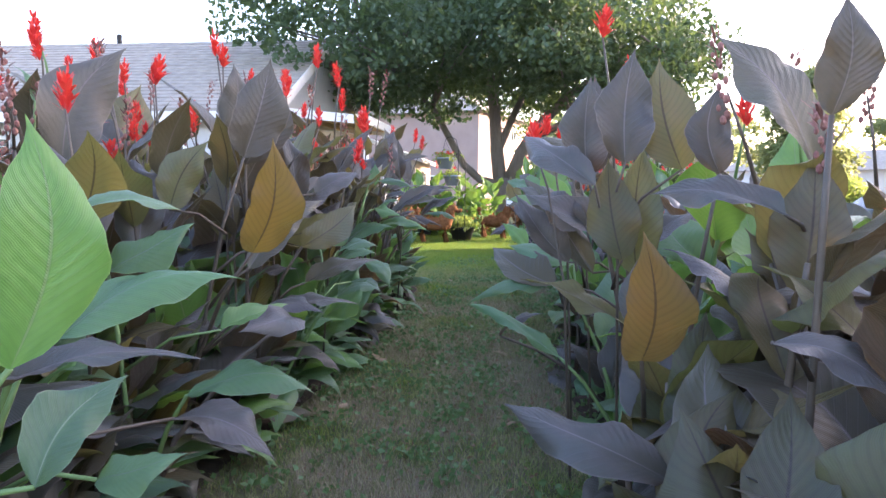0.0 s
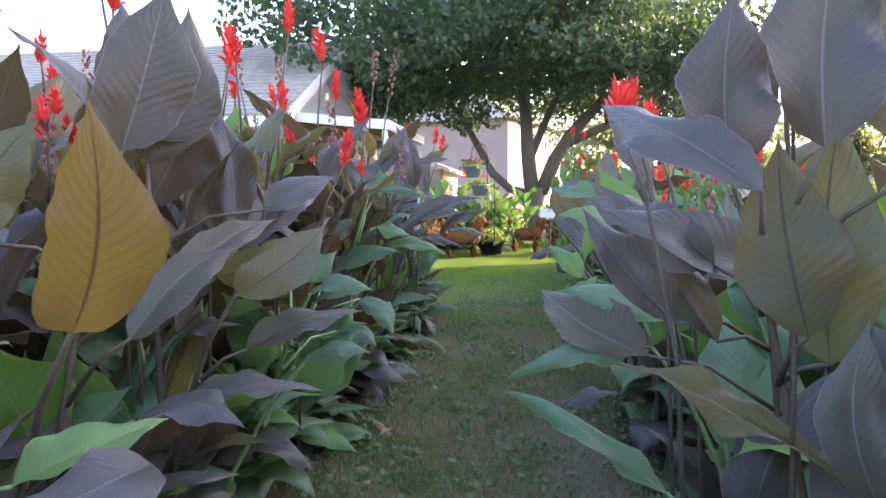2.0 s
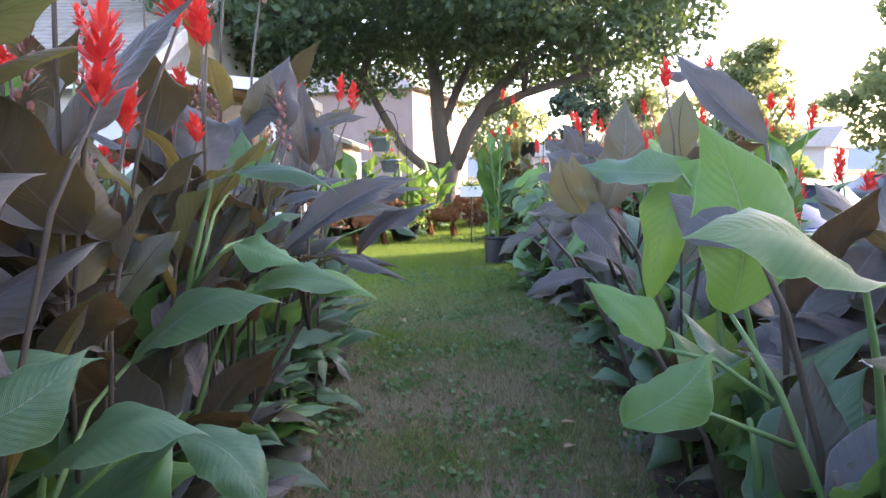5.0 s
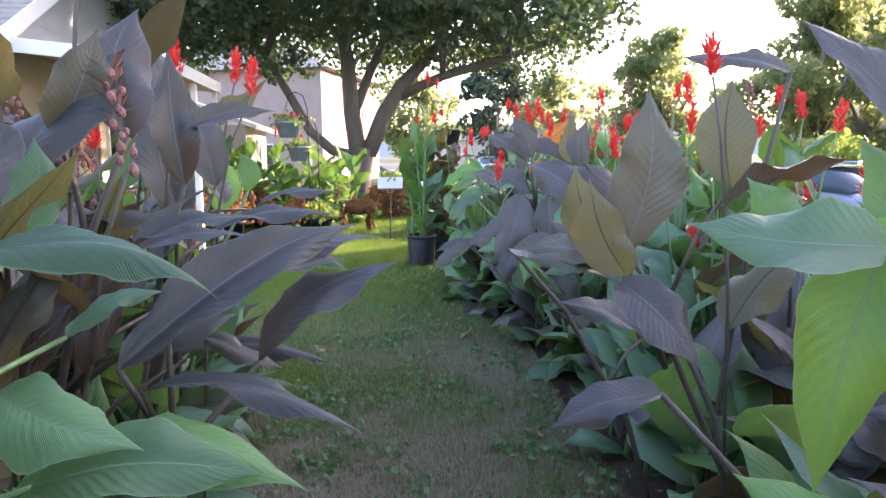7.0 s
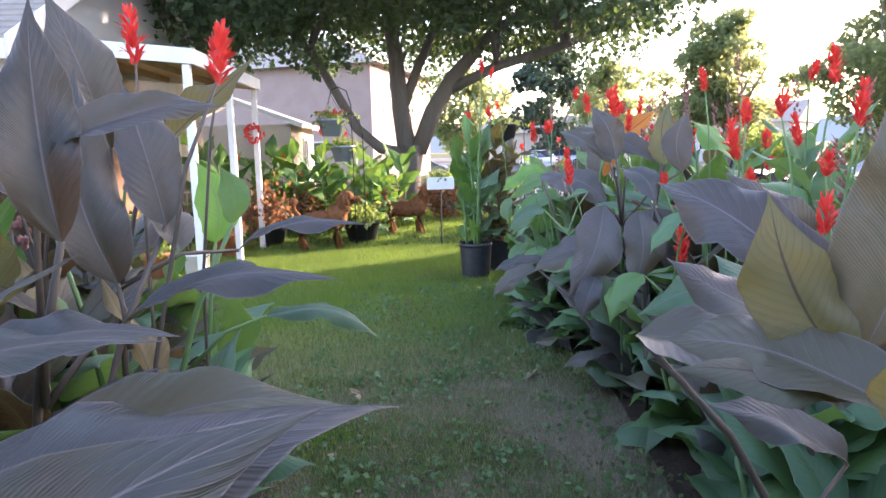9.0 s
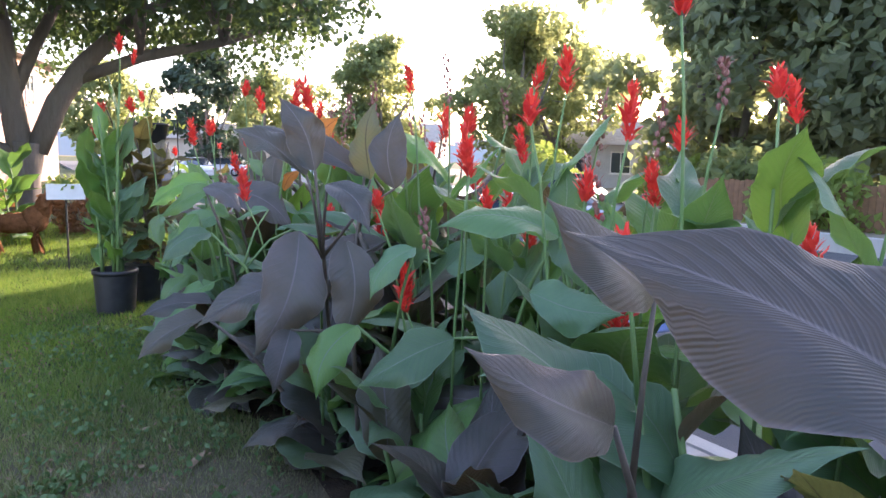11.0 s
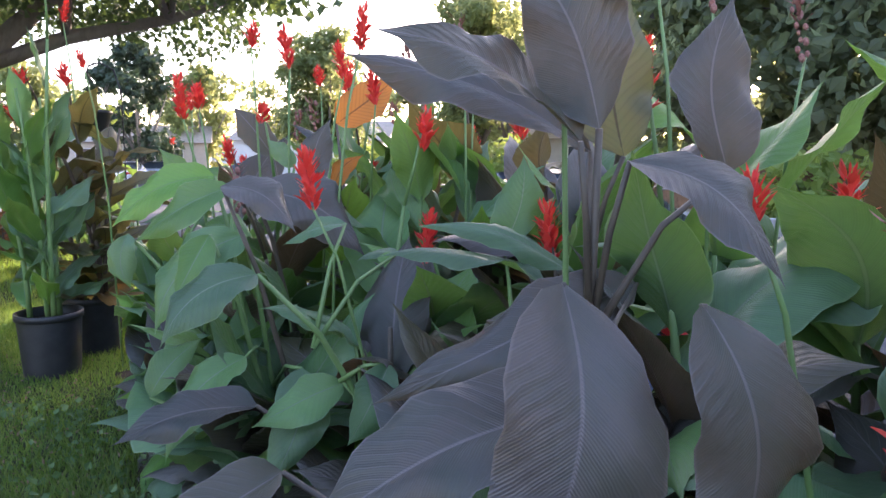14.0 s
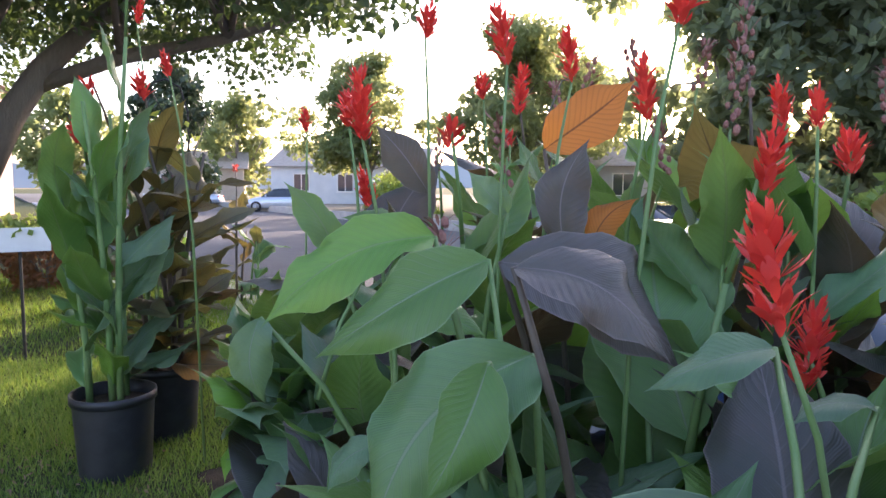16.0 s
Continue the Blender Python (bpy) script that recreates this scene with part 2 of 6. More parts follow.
lamp_glass = surface("lamp_glass", (0.6, 0.6, 0.6), (0.7, 0.68, 0.66), 20, 0.15)
red_glass = surface("red_lamp_glass", (0.4, 0.02, 0.02), (0.5, 0.03, 0.03), 20, 0.15)


def glass_material(name, tint, rough=0.05):
    n = Nodes(name, rough, 0, 0.6)
    n.colour(n.mix(n.noise(3, 3), tint, tuple(v * 1.5 for v in tint)))
    return n.m


window_glass = glass_material("window_glass", (0.035, 0.045, 0.055))


def car_paint(name, c):
    n = Nodes(name, 0.3, 0.35, 0.5)
    n.b.inputs["Coat Weight"].default_value = 0.8
    n.b.inputs["Coat Roughness"].default_value = 0.06
    n.colour(n.mix(n.noise(300, 2), c, tuple(v * 1.2 for v in c)))
    return n.m


# ---- builders ----


def mesh_of(name, bm, *mats, smooth=False):
    me = bpy.data.meshes.new(name)
    bm.to_mesh(me)
    bm.free()
    for m in mats:
        me.materials.append(m)
    if smooth:
        for p in me.polygons:
            p.use_smooth = True
    return me


def part(name, bm, material, parent, label="", smooth=False):
    me = bm if isinstance(bm, bpy.types.Mesh) else mesh_of(name, bm, material, smooth=smooth)
    ob = new(name, me)
    ob.parent = parent
    return tagged(ob, label)


def thing(name, x, y, z, label, category, group="", turn=0.0):
    ob = new(name)
    ob.empty_display_size = 0.1
    ob.matrix_world = pose(x, y, z, 0, 0, turn)
    return tagged(ob, label, category, group)


def structure(name, bm, material, label, smooth=False):
    ob = new(name, mesh_of(name, bm, material, smooth=smooth))
    return tagged(ob, label, "", "", "structure")


def box(bm, x0, x1, y0, y1, z0, z1, bevel=0.0):
    """A box between two corners, bevelled if asked."""
    r = bmesh.ops.create_cube(bm, size=1, matrix=Matrix.Translation(((x0 + x1) / 2, (y0 + y1) / 2, (z0 + z1) / 2)) @ Matrix.Diagonal((x1 - x0, y1 - y0, z1 - z0, 1)))
    if bevel:
        es = list({e for v in r["verts"] for e in v.link_edges})
        bmesh.ops.bevel(bm, geom=es, offset=bevel, segments=1, affect="EDGES", profile=0.5)
    return bm


def boxes(*rows, bevel=0.0):
    bm = bmesh.new()
    for r in rows:
        box(bm, *r, bevel=bevel)
    return bm


def tube(bm, points, radii, sides=8, cap=True):
    """A tapered tube along points."""
    rings = []
    pts = [Vector(p) for p in points]
    for i, p in enumerate(pts):
        d = (pts[min(i + 1, len(pts) - 1)] - pts[max(i - 1, 0)]).normalized()
        q = d.to_track_quat("Z", "Y")
        rings.append([bm.verts.new(p + q @ Vector((radii[i] * math.cos(a), radii[i] * math.sin(a), 0))) for a in (2 * math.pi * k / sides for k in range(sides))])
    for a, b in zip(rings, rings[1:]):
        for k in range(sides):
            bm.faces.new((a[k], a[(k + 1) % sides], b[(k + 1) % sides], b[k]))
    if cap:
        bm.faces.new(list(reversed(rings[0])))
        bm.faces.new(rings[-1])
    return bm


def lathe(bm, profile, sides=28):
    """A turned shape from (radius, height) pairs round the z axis."""
    rings = [[bm.verts.new((r * math.cos(a), r * math.sin(a), z)) for a in (2 * math.pi * k / sides for k in range(sides))] for r, z in profile]
    for a, b in zip(rings, rings[1:]):
        for k in range(sides):
            bm.faces.new((a[k], a[(k + 1) % sides], b[(k + 1) % sides], b[k]))
    return bm


def strew(name, rng, centres, size, material, aspect=0.7):
    """Small folded leaf blades scattered at the given centres, as one mesh."""
    n = len(centres)
    a = rng.normal(size=(n, 3))
    a[:, 2] -= 0.5
    a /= np.linalg.norm(a, axis=1)[:, None]
    b = np.cross(a, rng.normal(size=(n, 3)))
    b /= np.linalg.norm(b, axis=1)[:, None]
    c = np.cross(a, b)
    s = size * rng.uniform(0.6, 1.3, (n, 1))
    w = s * aspect * 0.5
    p0, p3 = centres, centres + a * s
    mid = centres + a * s * 0.45 - c * s * 0.1
    v = np.stack([p0, mid + b * w, p3, mid - b * w], 1).reshape(-1, 3)
    k = np.arange(n)[:, None] * 4
    f = np.concatenate([k + np.array([[0, 1, 2]]), k + np.array([[0, 2, 3]])], 1).reshape(-1, 3)
    me = bpy.data.meshes.new(name)
    me.from_pydata(v.tolist(), [], f.tolist())
    me.materials.append(material)
    return me


# ---- canna parts ----


NU = 18  # steps along a blade


def canna_blade(rng, width, droop, fold, wave, twist, mat):
    """One leaf blade, 1 long, growing along +y, its upper face up; it arches down by droop (radians)."""
    nu, nv = NU, 8
    bm = bmesh.new()
    uvl = bm.loops.layers.uv.new("UVMap")
    ph, ph2 = rng.uniform(0, 6.3, 2)
    sway = rng.uniform(-0.14, 0.14)
    lop, roll = rng.uniform(-0.14, 0.14), rng.uniform(-0.35, 0.5, 2)
    y, z, ang = 0.0, 0.0, 0.0
    grid, uvs = [], {}
    for i in range(nu + 1):
        u = i / nu
        s = math.sin(math.pi * u ** 0.8) ** (0.78 + 0.75 * u ** 2) if 0 < u < 1 else 0.0
        w = width * 0.5 * s + 0.007 * (1 - u)
        if i:
            y += math.cos(ang) / nu
            z += math.sin(ang) / nu
        ang = -droop * u ** 1.5 + 0.08 * math.sin(u * 7 + ph2)
        up = Vector((0, -math.sin(ang), math.cos(ang)))
        row = []
        for j in range(nv + 1):
            v = j / nv * 2 - 1
            tw = twist * u
            lift = abs(v) * w * math.tan(fold) * (1 - 0.45 * u) - v * v * w * (0.45 * (0.2 + u) + (roll[0] if v < 0 else roll[1]) * math.sin(math.pi * u))
            lift += wave * w * v * v * (math.sin(u * 8 + ph + (1.7 if v > 0 else 0)) + 0.55 * math.sin(u * 17 + ph2 * v) + 0.25 * math.sin(u * 31 + ph * 2 * v))
            cx, cz = v * w * (1 + (lop if v > 0 else -lop) + 0.07 * math.sin(u * 13 + ph * v) + 0.03 * math.sin(u * 37 + ph2)), lift
            p = Vector((cx * math.cos(tw) - cz * math.sin(tw) + sway * math.sin(math.pi * u), y, z)) + up * (cx * math.sin(tw) + cz * math.cos(tw))
            vt = bm.verts.new(p)
            uvs[vt] = (u, (v + 1) / 2)
            row.append(vt)
        grid.append(row)
    for a, b in zip(grid, grid[1:]):
        for j in range(nv):
            fc = bm.faces.new((a[j], a[j + 1], b[j + 1], b[j]))
            fc.smooth = True
            for lp in fc.loops:
                lp[uvl].uv = uvs[lp.vert]
    return mesh_of("leaf", bm, mat)


def petal(bm, base, out, up, length, width, curl, splay=0.45):
    side = out.cross(up)
    if side.length < 1e-4:
        side = Vector((1, 0, 0))
    side.normalize()
    rows = []
    p, d = Vector(base), (out * splay + up).normalized()
    for i in range(5):
        u = i / 4
        w = width * (0.25, 0.8, 1.0, 0.75, 0.12)[i] * 0.5
        rows.append((bm.verts.new(p - side * w + out * w * 0.3), bm.verts.new(p), bm.verts.new(p + side * w + out * w * 0.3)))
        p = p + d * length / 4
        d = (d + out * curl * (0.2 + u) - up * curl * 0.35 * u).normalized()
    for a, b in zip(rows, rows[1:]):
        for k in (0, 1):
            bm.faces.new((a[k], a[k + 1], b[k + 1], b[k])).smooth = True


def flower_head(rng, height, petals, spread):
    """The red head of a canna spike: narrow buds at the tip, broad loose petals splayed out below."""
    bm = bmesh.new()
    for i in range(petals):
        f = i / petals
        a = i * 2.4 + rng.uniform(-0.5, 0.5)
        out, up = Vector((math.cos(a), math.sin(a), rng.uniform(-0.3, 0.5))).normalized(), Vector((0, 0, 1))
        z = height * (f * 0.85 + rng.uniform(-0.06, 0.06))
        low = 1.0 - f
        belly = math.sin(math.pi * (0.25 + 0.7 * f))
        petal(bm, out * 0.008 + up * max(z, 0), out, up, rng.uniform(0.028, 0.062) * (0.55 + 0.5 * belly) * spread, rng.uniform(0.009, 0.022) * (0.5 + 0.6 * belly), rng.uniform(-0.35, 0.9) * (0.3 + low), rng.uniform(0.2, 1.3) * (0.35 + 0.75 * belly))
    return mesh_of("flower_head", bm, petal_red)


def spent_head(rng, height):
    """A spike gone over: seed pods and dry curled petals."""
    bm = bmesh.new()
    for i in range(14):
        a, z = i * 2.4 + rng.uniform(-0.4, 0.4), height * i / 14
        out = Vector((math.cos(a), math.sin(a), 0.5))
        bmesh.ops.create_icosphere(bm, subdivisions=1, radius=rng.uniform(0.006, 0.011), matrix=Matrix.Translation(Vector((0, 0, z)) + out * 0.015) @ Matrix.Diagonal((1, 1, 1.5, 1)))
    for i in range(22):
        a = i * 2.1 + rng.uniform(-0.4, 0.4)
        out = Vector((math.cos(a), math.sin(a), 0))
        petal(bm, out * 0.012 + Vector((0, 0, height * rng.uniform(0.5, 1.0))), out, Vector((0, 0, 1)), rng.uniform(0.025, 0.06), rng.uniform(0.004, 0.01), rng.uniform(-0.3, 0.9), rng.uniform(0.3, 1.4))
    return mesh_of("seed_head", bm, dry_flower)


R = np.random.default_rng(7)
BLADES = {}
for tone, lf in LEAF.items():
    # shapes: 0-2 upright and cupped, 3-6 arching, 7-9 hanging
    BLADES[tone] = [canna_blade(R, R.uniform(0.36, 0.48), d + R.uniform(-0.1, 0.1), f, R.uniform(0.12, 0.3), R.uniform(-0.45, 0.45), lf)
                    for d, f in ((0.2, 0.55), (0.4, 0.45), (0.6, 0.5), (0.85, 0.4), (1.0, 0.35), (1.2, 0.4), (1.1, 0.25), (1.5, 0.3), (1.7, 0.25), (2.0, 0.3)) * 2]
HEADS = [flower_head(R, h, n, s) for h, n, s in ((0.15, 56, 1.0), (0.19, 70, 1.0), (0.12, 44, 1.1), (0.21, 78, 1.0), (0.08, 24, 1.1))]
SPENT = [spent_head(R, h) for h in (0.16, 0.22, 0.28)]


def canna(x, y, height, tones, leaves, flowers, label, group, z=0.0, reach=1.0, clear=None, size=0.5, stems=2, lean=0.08, name="canna_plant", heads=None, slim=1.0, steep=0.0):
    """A canna clump: stems with alternate blades from the ground up, and flower spikes above."""
    top = thing(name, x, y, z, label, "canna plant", group)
    for s in range(stems):
        h = height * (R.uniform(0.85, 1.08) if s == 0 else R.uniform(0.6, 0.95))
        sx, sy = (R.uniform(-0.11, 0.11), R.uniform(-0.11, 0.11)) if stems > 1 else (0.0, 0.0)
        lx, ly = R.normal(0, lean, 2)
        tone = tones[int(R.integers(len(tones)))]
        mat = stem_green if tone in ("green", "lime") else stem_bronze

        def axis(u):
            return Vector((sx + lx * h * u * u, sy + ly * h * u * u, h * u))

        bm = bmesh.new()
        tube(bm, [axis(u) for u in (0, 0.25, 0.5, 0.75, 1.0)], (0.017, 0.015, 0.013, 0.011, 0.008), 7)
        part("stem", bm, mat, top, smooth=True)
        per = max(3, round(leaves / stems))
        az0 = R.uniform(0, 360)
        for i in range(per):
            u = 0.06 + 0.9 * (i + R.uniform(-0.2, 0.2)) / per
            u = min(max(u, 0.03), 0.97)
            az = az0 + 180 * (i % 2) + R.uniform(-50, 50)
            el = min(84, 22 + 50 * u + R.uniform(-16, 16) + steep)
            shape = int(R.integers(0, 4)) if u > 0.72 or steep else (int(R.integers(2, 8)) if u > 0.35 else int(R.integers(4, 10)))
            tn = tone if R.random() < 0.8 else tones[int(R.integers(len(tones)))]
            length = size * R.uniform(0.8, 1.2) * (1.1 - 0.3 * abs(u - 0.45)) * reach
            m = Matrix.Translation(axis(u)) @ pose(0, 0, 0, 0, 0, az) @ pose(0, 0, 0, el, R.uniform(-18, 18), 0)
            me = BLADES[tn][shape + 10 * int(R.integers(2))]
            ok = True
            if clear:
                for q in (0.3, 0.6, 1.0):
                    k = min(range(len(me.vertices)), key=lambda j: abs(j - int(q * NU) * 9 - 4))
                    w = m @ (me.vertices[k].co * length)
                    ok = ok and clear(w.x + x, w.y + y, w.z + z)
            if not ok:
                continue
            ob = part("leaf", me, None, top)
            ob.matrix_basis = m @ Matrix.Diagonal((length * slim, length, length, 1))
        if s < flowers:
            st = axis(1.0)
            fl = R.uniform(0.18, 0.42)
            tip = st + Vector((lx * fl * 1.5 + R.normal(0, 0.03), ly * fl * 1.5 + R.normal(0, 0.03), fl))
            bm = bmesh.new()
            tube(bm, [st, (st + tip) / 2 + Vector((0.006, 0, 0)), tip], (0.008, 0.006, 0.004), 6)
            stalk = part("flower_stalk", bm, mat, top, smooth=True)
            fresh = R.random() < (0.72 if heads is None else heads)
            hd = part("flower_head" if fresh else "seed_head", (HEADS if fresh else SPENT)[int(R.integers(5 if fresh else 3))], None, stalk, "vivid red flower head" if fresh else "dried brown seed head")
            if not fresh:
                tagged(hd, kind="stuff")
            hd.matrix_basis = Matrix.Translation(tip - Vector((0, 0, 0.1))) @ pose(0, 0, 0, R.uniform(-10, 10), R.uniform(-10, 10), R.uniform(0, 360)) @ Matrix.Diagonal((1.1, 1.1, 1.1, 1))
    return top


# ---- ground ----
bm = bmesh.new()
bmesh.ops.create_grid(bm, x_segments=60, y_segments=60, size=1)
for v in bm.verts:
    r = v.co.xy.length
    v.co.xy *= 1 + 1400 * max(0.0, r - 0.02) ** 5 / 5.6 + 25
    v.co.y += 10
    v.co.z = -0.6 if v.co.x > 2.6 else 0.012 * math.sin(v.co.x * 2.3) * math.sin(v.co.y * 1.7)
structure("ground", bm, lawn_mat, "mown lawn with worn dry patches, reaching the horizon", True)


def strip(name, xs, y0, y1, z, mat, label, step=0.25, bumpy=0.0, seed=3):
    """A long sheet between two wandering edges, xs(y) giving both."""
    rng = np.random.default_rng(seed)
    bm = bmesh.new()
    rows = []
    n = max(2, int((y1 - y0) / step))
    for i in range(n + 1):
        yy = y0 + (y1 - y0) * i / n
        a, b = xs(yy)
        rows.append([bm.verts.new((a + (b - a) * k / 6, yy, z + (bumpy * rng.uniform(-1, 1) if 0 < k < 6 else -0.02))) for k in range(7)])
    for a, b in zip(rows, rows[1:]):
        for k in range(6):
            bm.faces.new((a[k], a[k + 1], b[k + 1], b[k]))
    return structure(name, bm, mat, label, True)


def left_edge(y):
    return -0.82 + 0.05 * math.sin(y * 1.9)


def right_edge(y):
    out = min(1.0, max(0.0, (y - 5.5) / 2)) - min(1.0, max(0.0, (y - 9.3) / 1.2)) + 0.6 * min(1.0, max(0.0, (y - 10.6) / 0.6))
    return 0.73 + 0.29 * out + 0.05 * math.sin(y * 2.3)


strip("ground_left_bed", lambda y: (-2.75, left_edge(y)), -2.0, 8.6, 0.035, soil_mat, "dark bare soil of a planting bed", bumpy=0.02)
strip("ground_right_bed", lambda y: (right_edge(y), 2.62), -2.0, 12.2, 0.035, soil_mat, "dark bare soil of a planting bed", bumpy=0.02)
structure("pavement", boxes(*[(2.62, 2.85, -30 + 1.5 * k, -30 + 1.5 * k + 1.488, -0.5, 0.02) for k in range(62)], bevel=0.008), concrete, "pale concrete pavement slabs beside the road")
structure("kerb", boxes(*[(2.86, 3.0, -30 + 3 * k, -30 + 3 * k + 2.99, -0.5, 0.02) for k in range(31)], bevel=0.015), concrete, "worn concrete kerb along the road")
structure("road", boxes((3.0, 14.6, -60, 130, -0.48, -0.3)), asphalt, "grey asphalt street")
structure("kerb_far", boxes(*[(14.6, 14.8, -30 + 3 * k, -30 + 3 * k + 2.99, -0.45, 0.09) for k in range(40)], bevel=0.015), concrete, "worn concrete kerb across the road")
structure("ground_verge", boxes((14.8, 60, -60, 130, -0.3, 0.04)), dirt_mat, "dry dirt and weeds across the road")

# ---- canna beds ----
BRONZE_LABEL = "tall canna with dark bronze-purple leaves in the bed"
GREEN_LABEL = "leafy canna with broad blue-green leaves in the bed"
MIXED_LABEL = "canna with olive and bronze leaves and red flower spikes"


def off_path(x, y, z):
    """Whether a leaf point stays clear of the mown path."""
    lo, hi = (-0.74, 0.86) if y < 6 else ((-0.74, 0.98) if y < 9.4 else ((-0.74, 0.7) if y < 10.8 else (-0.74, 0.95)))
    if 3.2 < y < 8.0:
        lo = -0.58
    if z < 0.8:
        lo, hi = lo + 0.12, hi - 0.12
    if z < 0.45:
        lo, hi = lo + 0.08, hi - 0.1
    return x < lo or x > hi


def tones_right(y):
    if y < 3.0:
        return ("bronze", "bronze", "bronze", "olive"), BRONZE_LABEL
    if y < 4.6:
        return ("green", "lime", "bronze"), GREEN_LABEL
    if y < 6.4:
        return ("bronze", "bronze", "olive"), BRONZE_LABEL
    if y < 8.2:
        return ("green", "green", "green", "bronze"), GREEN_LABEL
    if y < 9.6:
        return ("bronze", "bronze", "green"), BRONZE_LABEL
    return ("green", "green", "green", "lime", "bronze"), GREEN_LABEL


HOUSE_SIDE, STREET_SIDE = "cannas in the house-side bed", "cannas in the street-side bed"
yy = -0.6
while yy < 8.2:
    front = ("green", "green", "green", "bronze") if yy > 3.0 else ("green", "bronze", "olive", "lime")
    canna(-1.02 + R.uniform(-0.06, 0.06), yy + R.uniform(-0.08, 0.08), R.uniform(0.4, 0.66), front, 26, 0, "low leafy canna at the front of the bed", HOUSE_SIDE, clear=off_path, size=0.48, stems=3, lean=0.16)
    canna(-1.36 + R.uniform(-0.1, 0.1), yy + 0.2 + R.uniform(-0.12, 0.12), R.uniform(1.0, 1.28), ("bronze", "bronze", "bronze", "olive") if yy < 3.3 else ("bronze", "green", "green", "olive"), 15, 1, MIXED_LABEL, HOUSE_SIDE, clear=off_path, size=0.56, heads=0.35)
    canna(-1.85 + R.uniform(-0.15, 0.15), yy + R.uniform(-0.12, 0.12), R.uniform(1.25, 1.55) + (0.2 if yy < 5.5 else -0.1), ("bronze", "bronze", "bronze", "olive", "green"), 12, 2, BRONZE_LABEL, HOUSE_SIDE, clear=off_path, size=0.6, heads=0.5)
    if yy < 7.2:
        canna(-2.35 + R.uniform(-0.15, 0.15), yy + 0.2 + R.uniform(-0.12, 0.12), R.uniform(1.55, 1.9), ("bronze", "bronze", "olive"), 13, 2, BRONZE_LABEL, HOUSE_SIDE, clear=off_path, size=0.62, heads=0.5)
    canna(-1.2 + R.uniform(-0.06, 0.06), yy + 0.1 + R.uniform(-0.08, 0.08), R.uniform(0.6, 0.85), ("green", "green", "bronze", "olive"), 15, 0, GREEN_LABEL, HOUSE_SIDE, clear=off_path, size=0.52, stems=3, lean=0.14)
    yy += 0.37
yy = -0.5
while yy < 11.9:
    tones, lab = tones_right(yy)
    e = right_edge(yy)
    tall = 1.35 if yy < 3.2 else (1.05 if yy < 8.3 else 1.2)
    fl = 1
    low = ("green", "green", "bronze") if yy > 3.5 else tones
    canna(e + 0.22, yy + R.uniform(-0.1, 0.1), R.uniform(0.38, 0.64), low, 24, 0, lab, STREET_SIDE, clear=off_path, size=0.5, stems=3, lean=0.16)
    if yy > 9.0:
        canna(e + 0.12 + R.uniform(0, 0.2), yy + 0.3, R.uniform(0.5, 0.85), ("green", "green", "lime"), 16, 0, lab, STREET_SIDE, clear=off_path, size=0.46, stems=3, lean=0.14)
    if yy > 8.3:
        canna(e + 0.4 + R.uniform(-0.1, 0.1), yy + 0.1, R.uniform(0.7, 0.95), tones, 16, 0, lab, STREET_SIDE, clear=off_path, size=0.5, stems=3)
        canna(2.3 + R.uniform(-0.1, 0.15), yy + R.uniform(-0.1, 0.1), R.uniform(1.1, 1.45), ("bronze", "green", "bronze", "olive"), 15, 1, BRONZE_LABEL, STREET_SIDE, clear=off_path, size=0.6, stems=2, heads=0.4)
    canna(e + 0.6 + R.uniform(-0.1, 0.1), yy + 0.2 + R.uniform(-0.1, 0.1), tall * R.uniform(0.7, 0.95), tones, 13, fl, lab, STREET_SIDE, clear=off_path, size=0.58, heads=0.8 if yy > 6.4 else 0.5)
    canna(e + 1.08 + R.uniform(-0.15, 0.15), yy + R.uniform(-0.1, 0.1), tall * R.uniform(0.9, 1.15), tones, 12, 1, lab, STREET_SIDE, clear=off_path, size=0.6, heads=0.8 if yy > 6.4 else 0.5)
    yy += 0.45


STEMS = {}


def grown(x, y, label, group, stem_mat):
    """A canna clump whose blades are set one by one; it remembers its stem material."""
    top = thing("canna_plant", x, y, 0.0, label, "canna plant", group)
    top["stem"] = stem_mat.name
    STEMS[top.name] = []
    return top


def stalk_to(top, end, r0, r1, name="stem", rise=0.5, pull=0.35):
    """A stem that leaves the clump's shared axis part of the way up and reaches a world point."""
    e = Vector(end) - Vector(top.location)
    foot = Vector((pull * e.x + R.uniform(-0.05, 0.05), pull * e.y + R.uniform(-0.05, 0.05), 0))
    knee = Vector((foot.x + 0.25 * (e.x - foot.x), foot.y + 0.25 * (e.y - foot.y), e.z * rise))
    STEMS[top.name] += [top.location + foot.lerp(knee, k) for k in (0.3, 0.5, 0.7, 0.9)] + [top.location + knee.lerp(e, k) for k in (0.2, 0.4, 0.6)]
    bm = bmesh.new()
    tube(bm, [foot, knee, knee.lerp(e, 0.55) + Vector((0, 0, 0.06 * e.z)), e], (r0, r0 * 0.9, (r0 + r1) / 2, r1), 7)
    return part(name, bm, bpy.data.materials[top["stem"]], top, smooth=True)


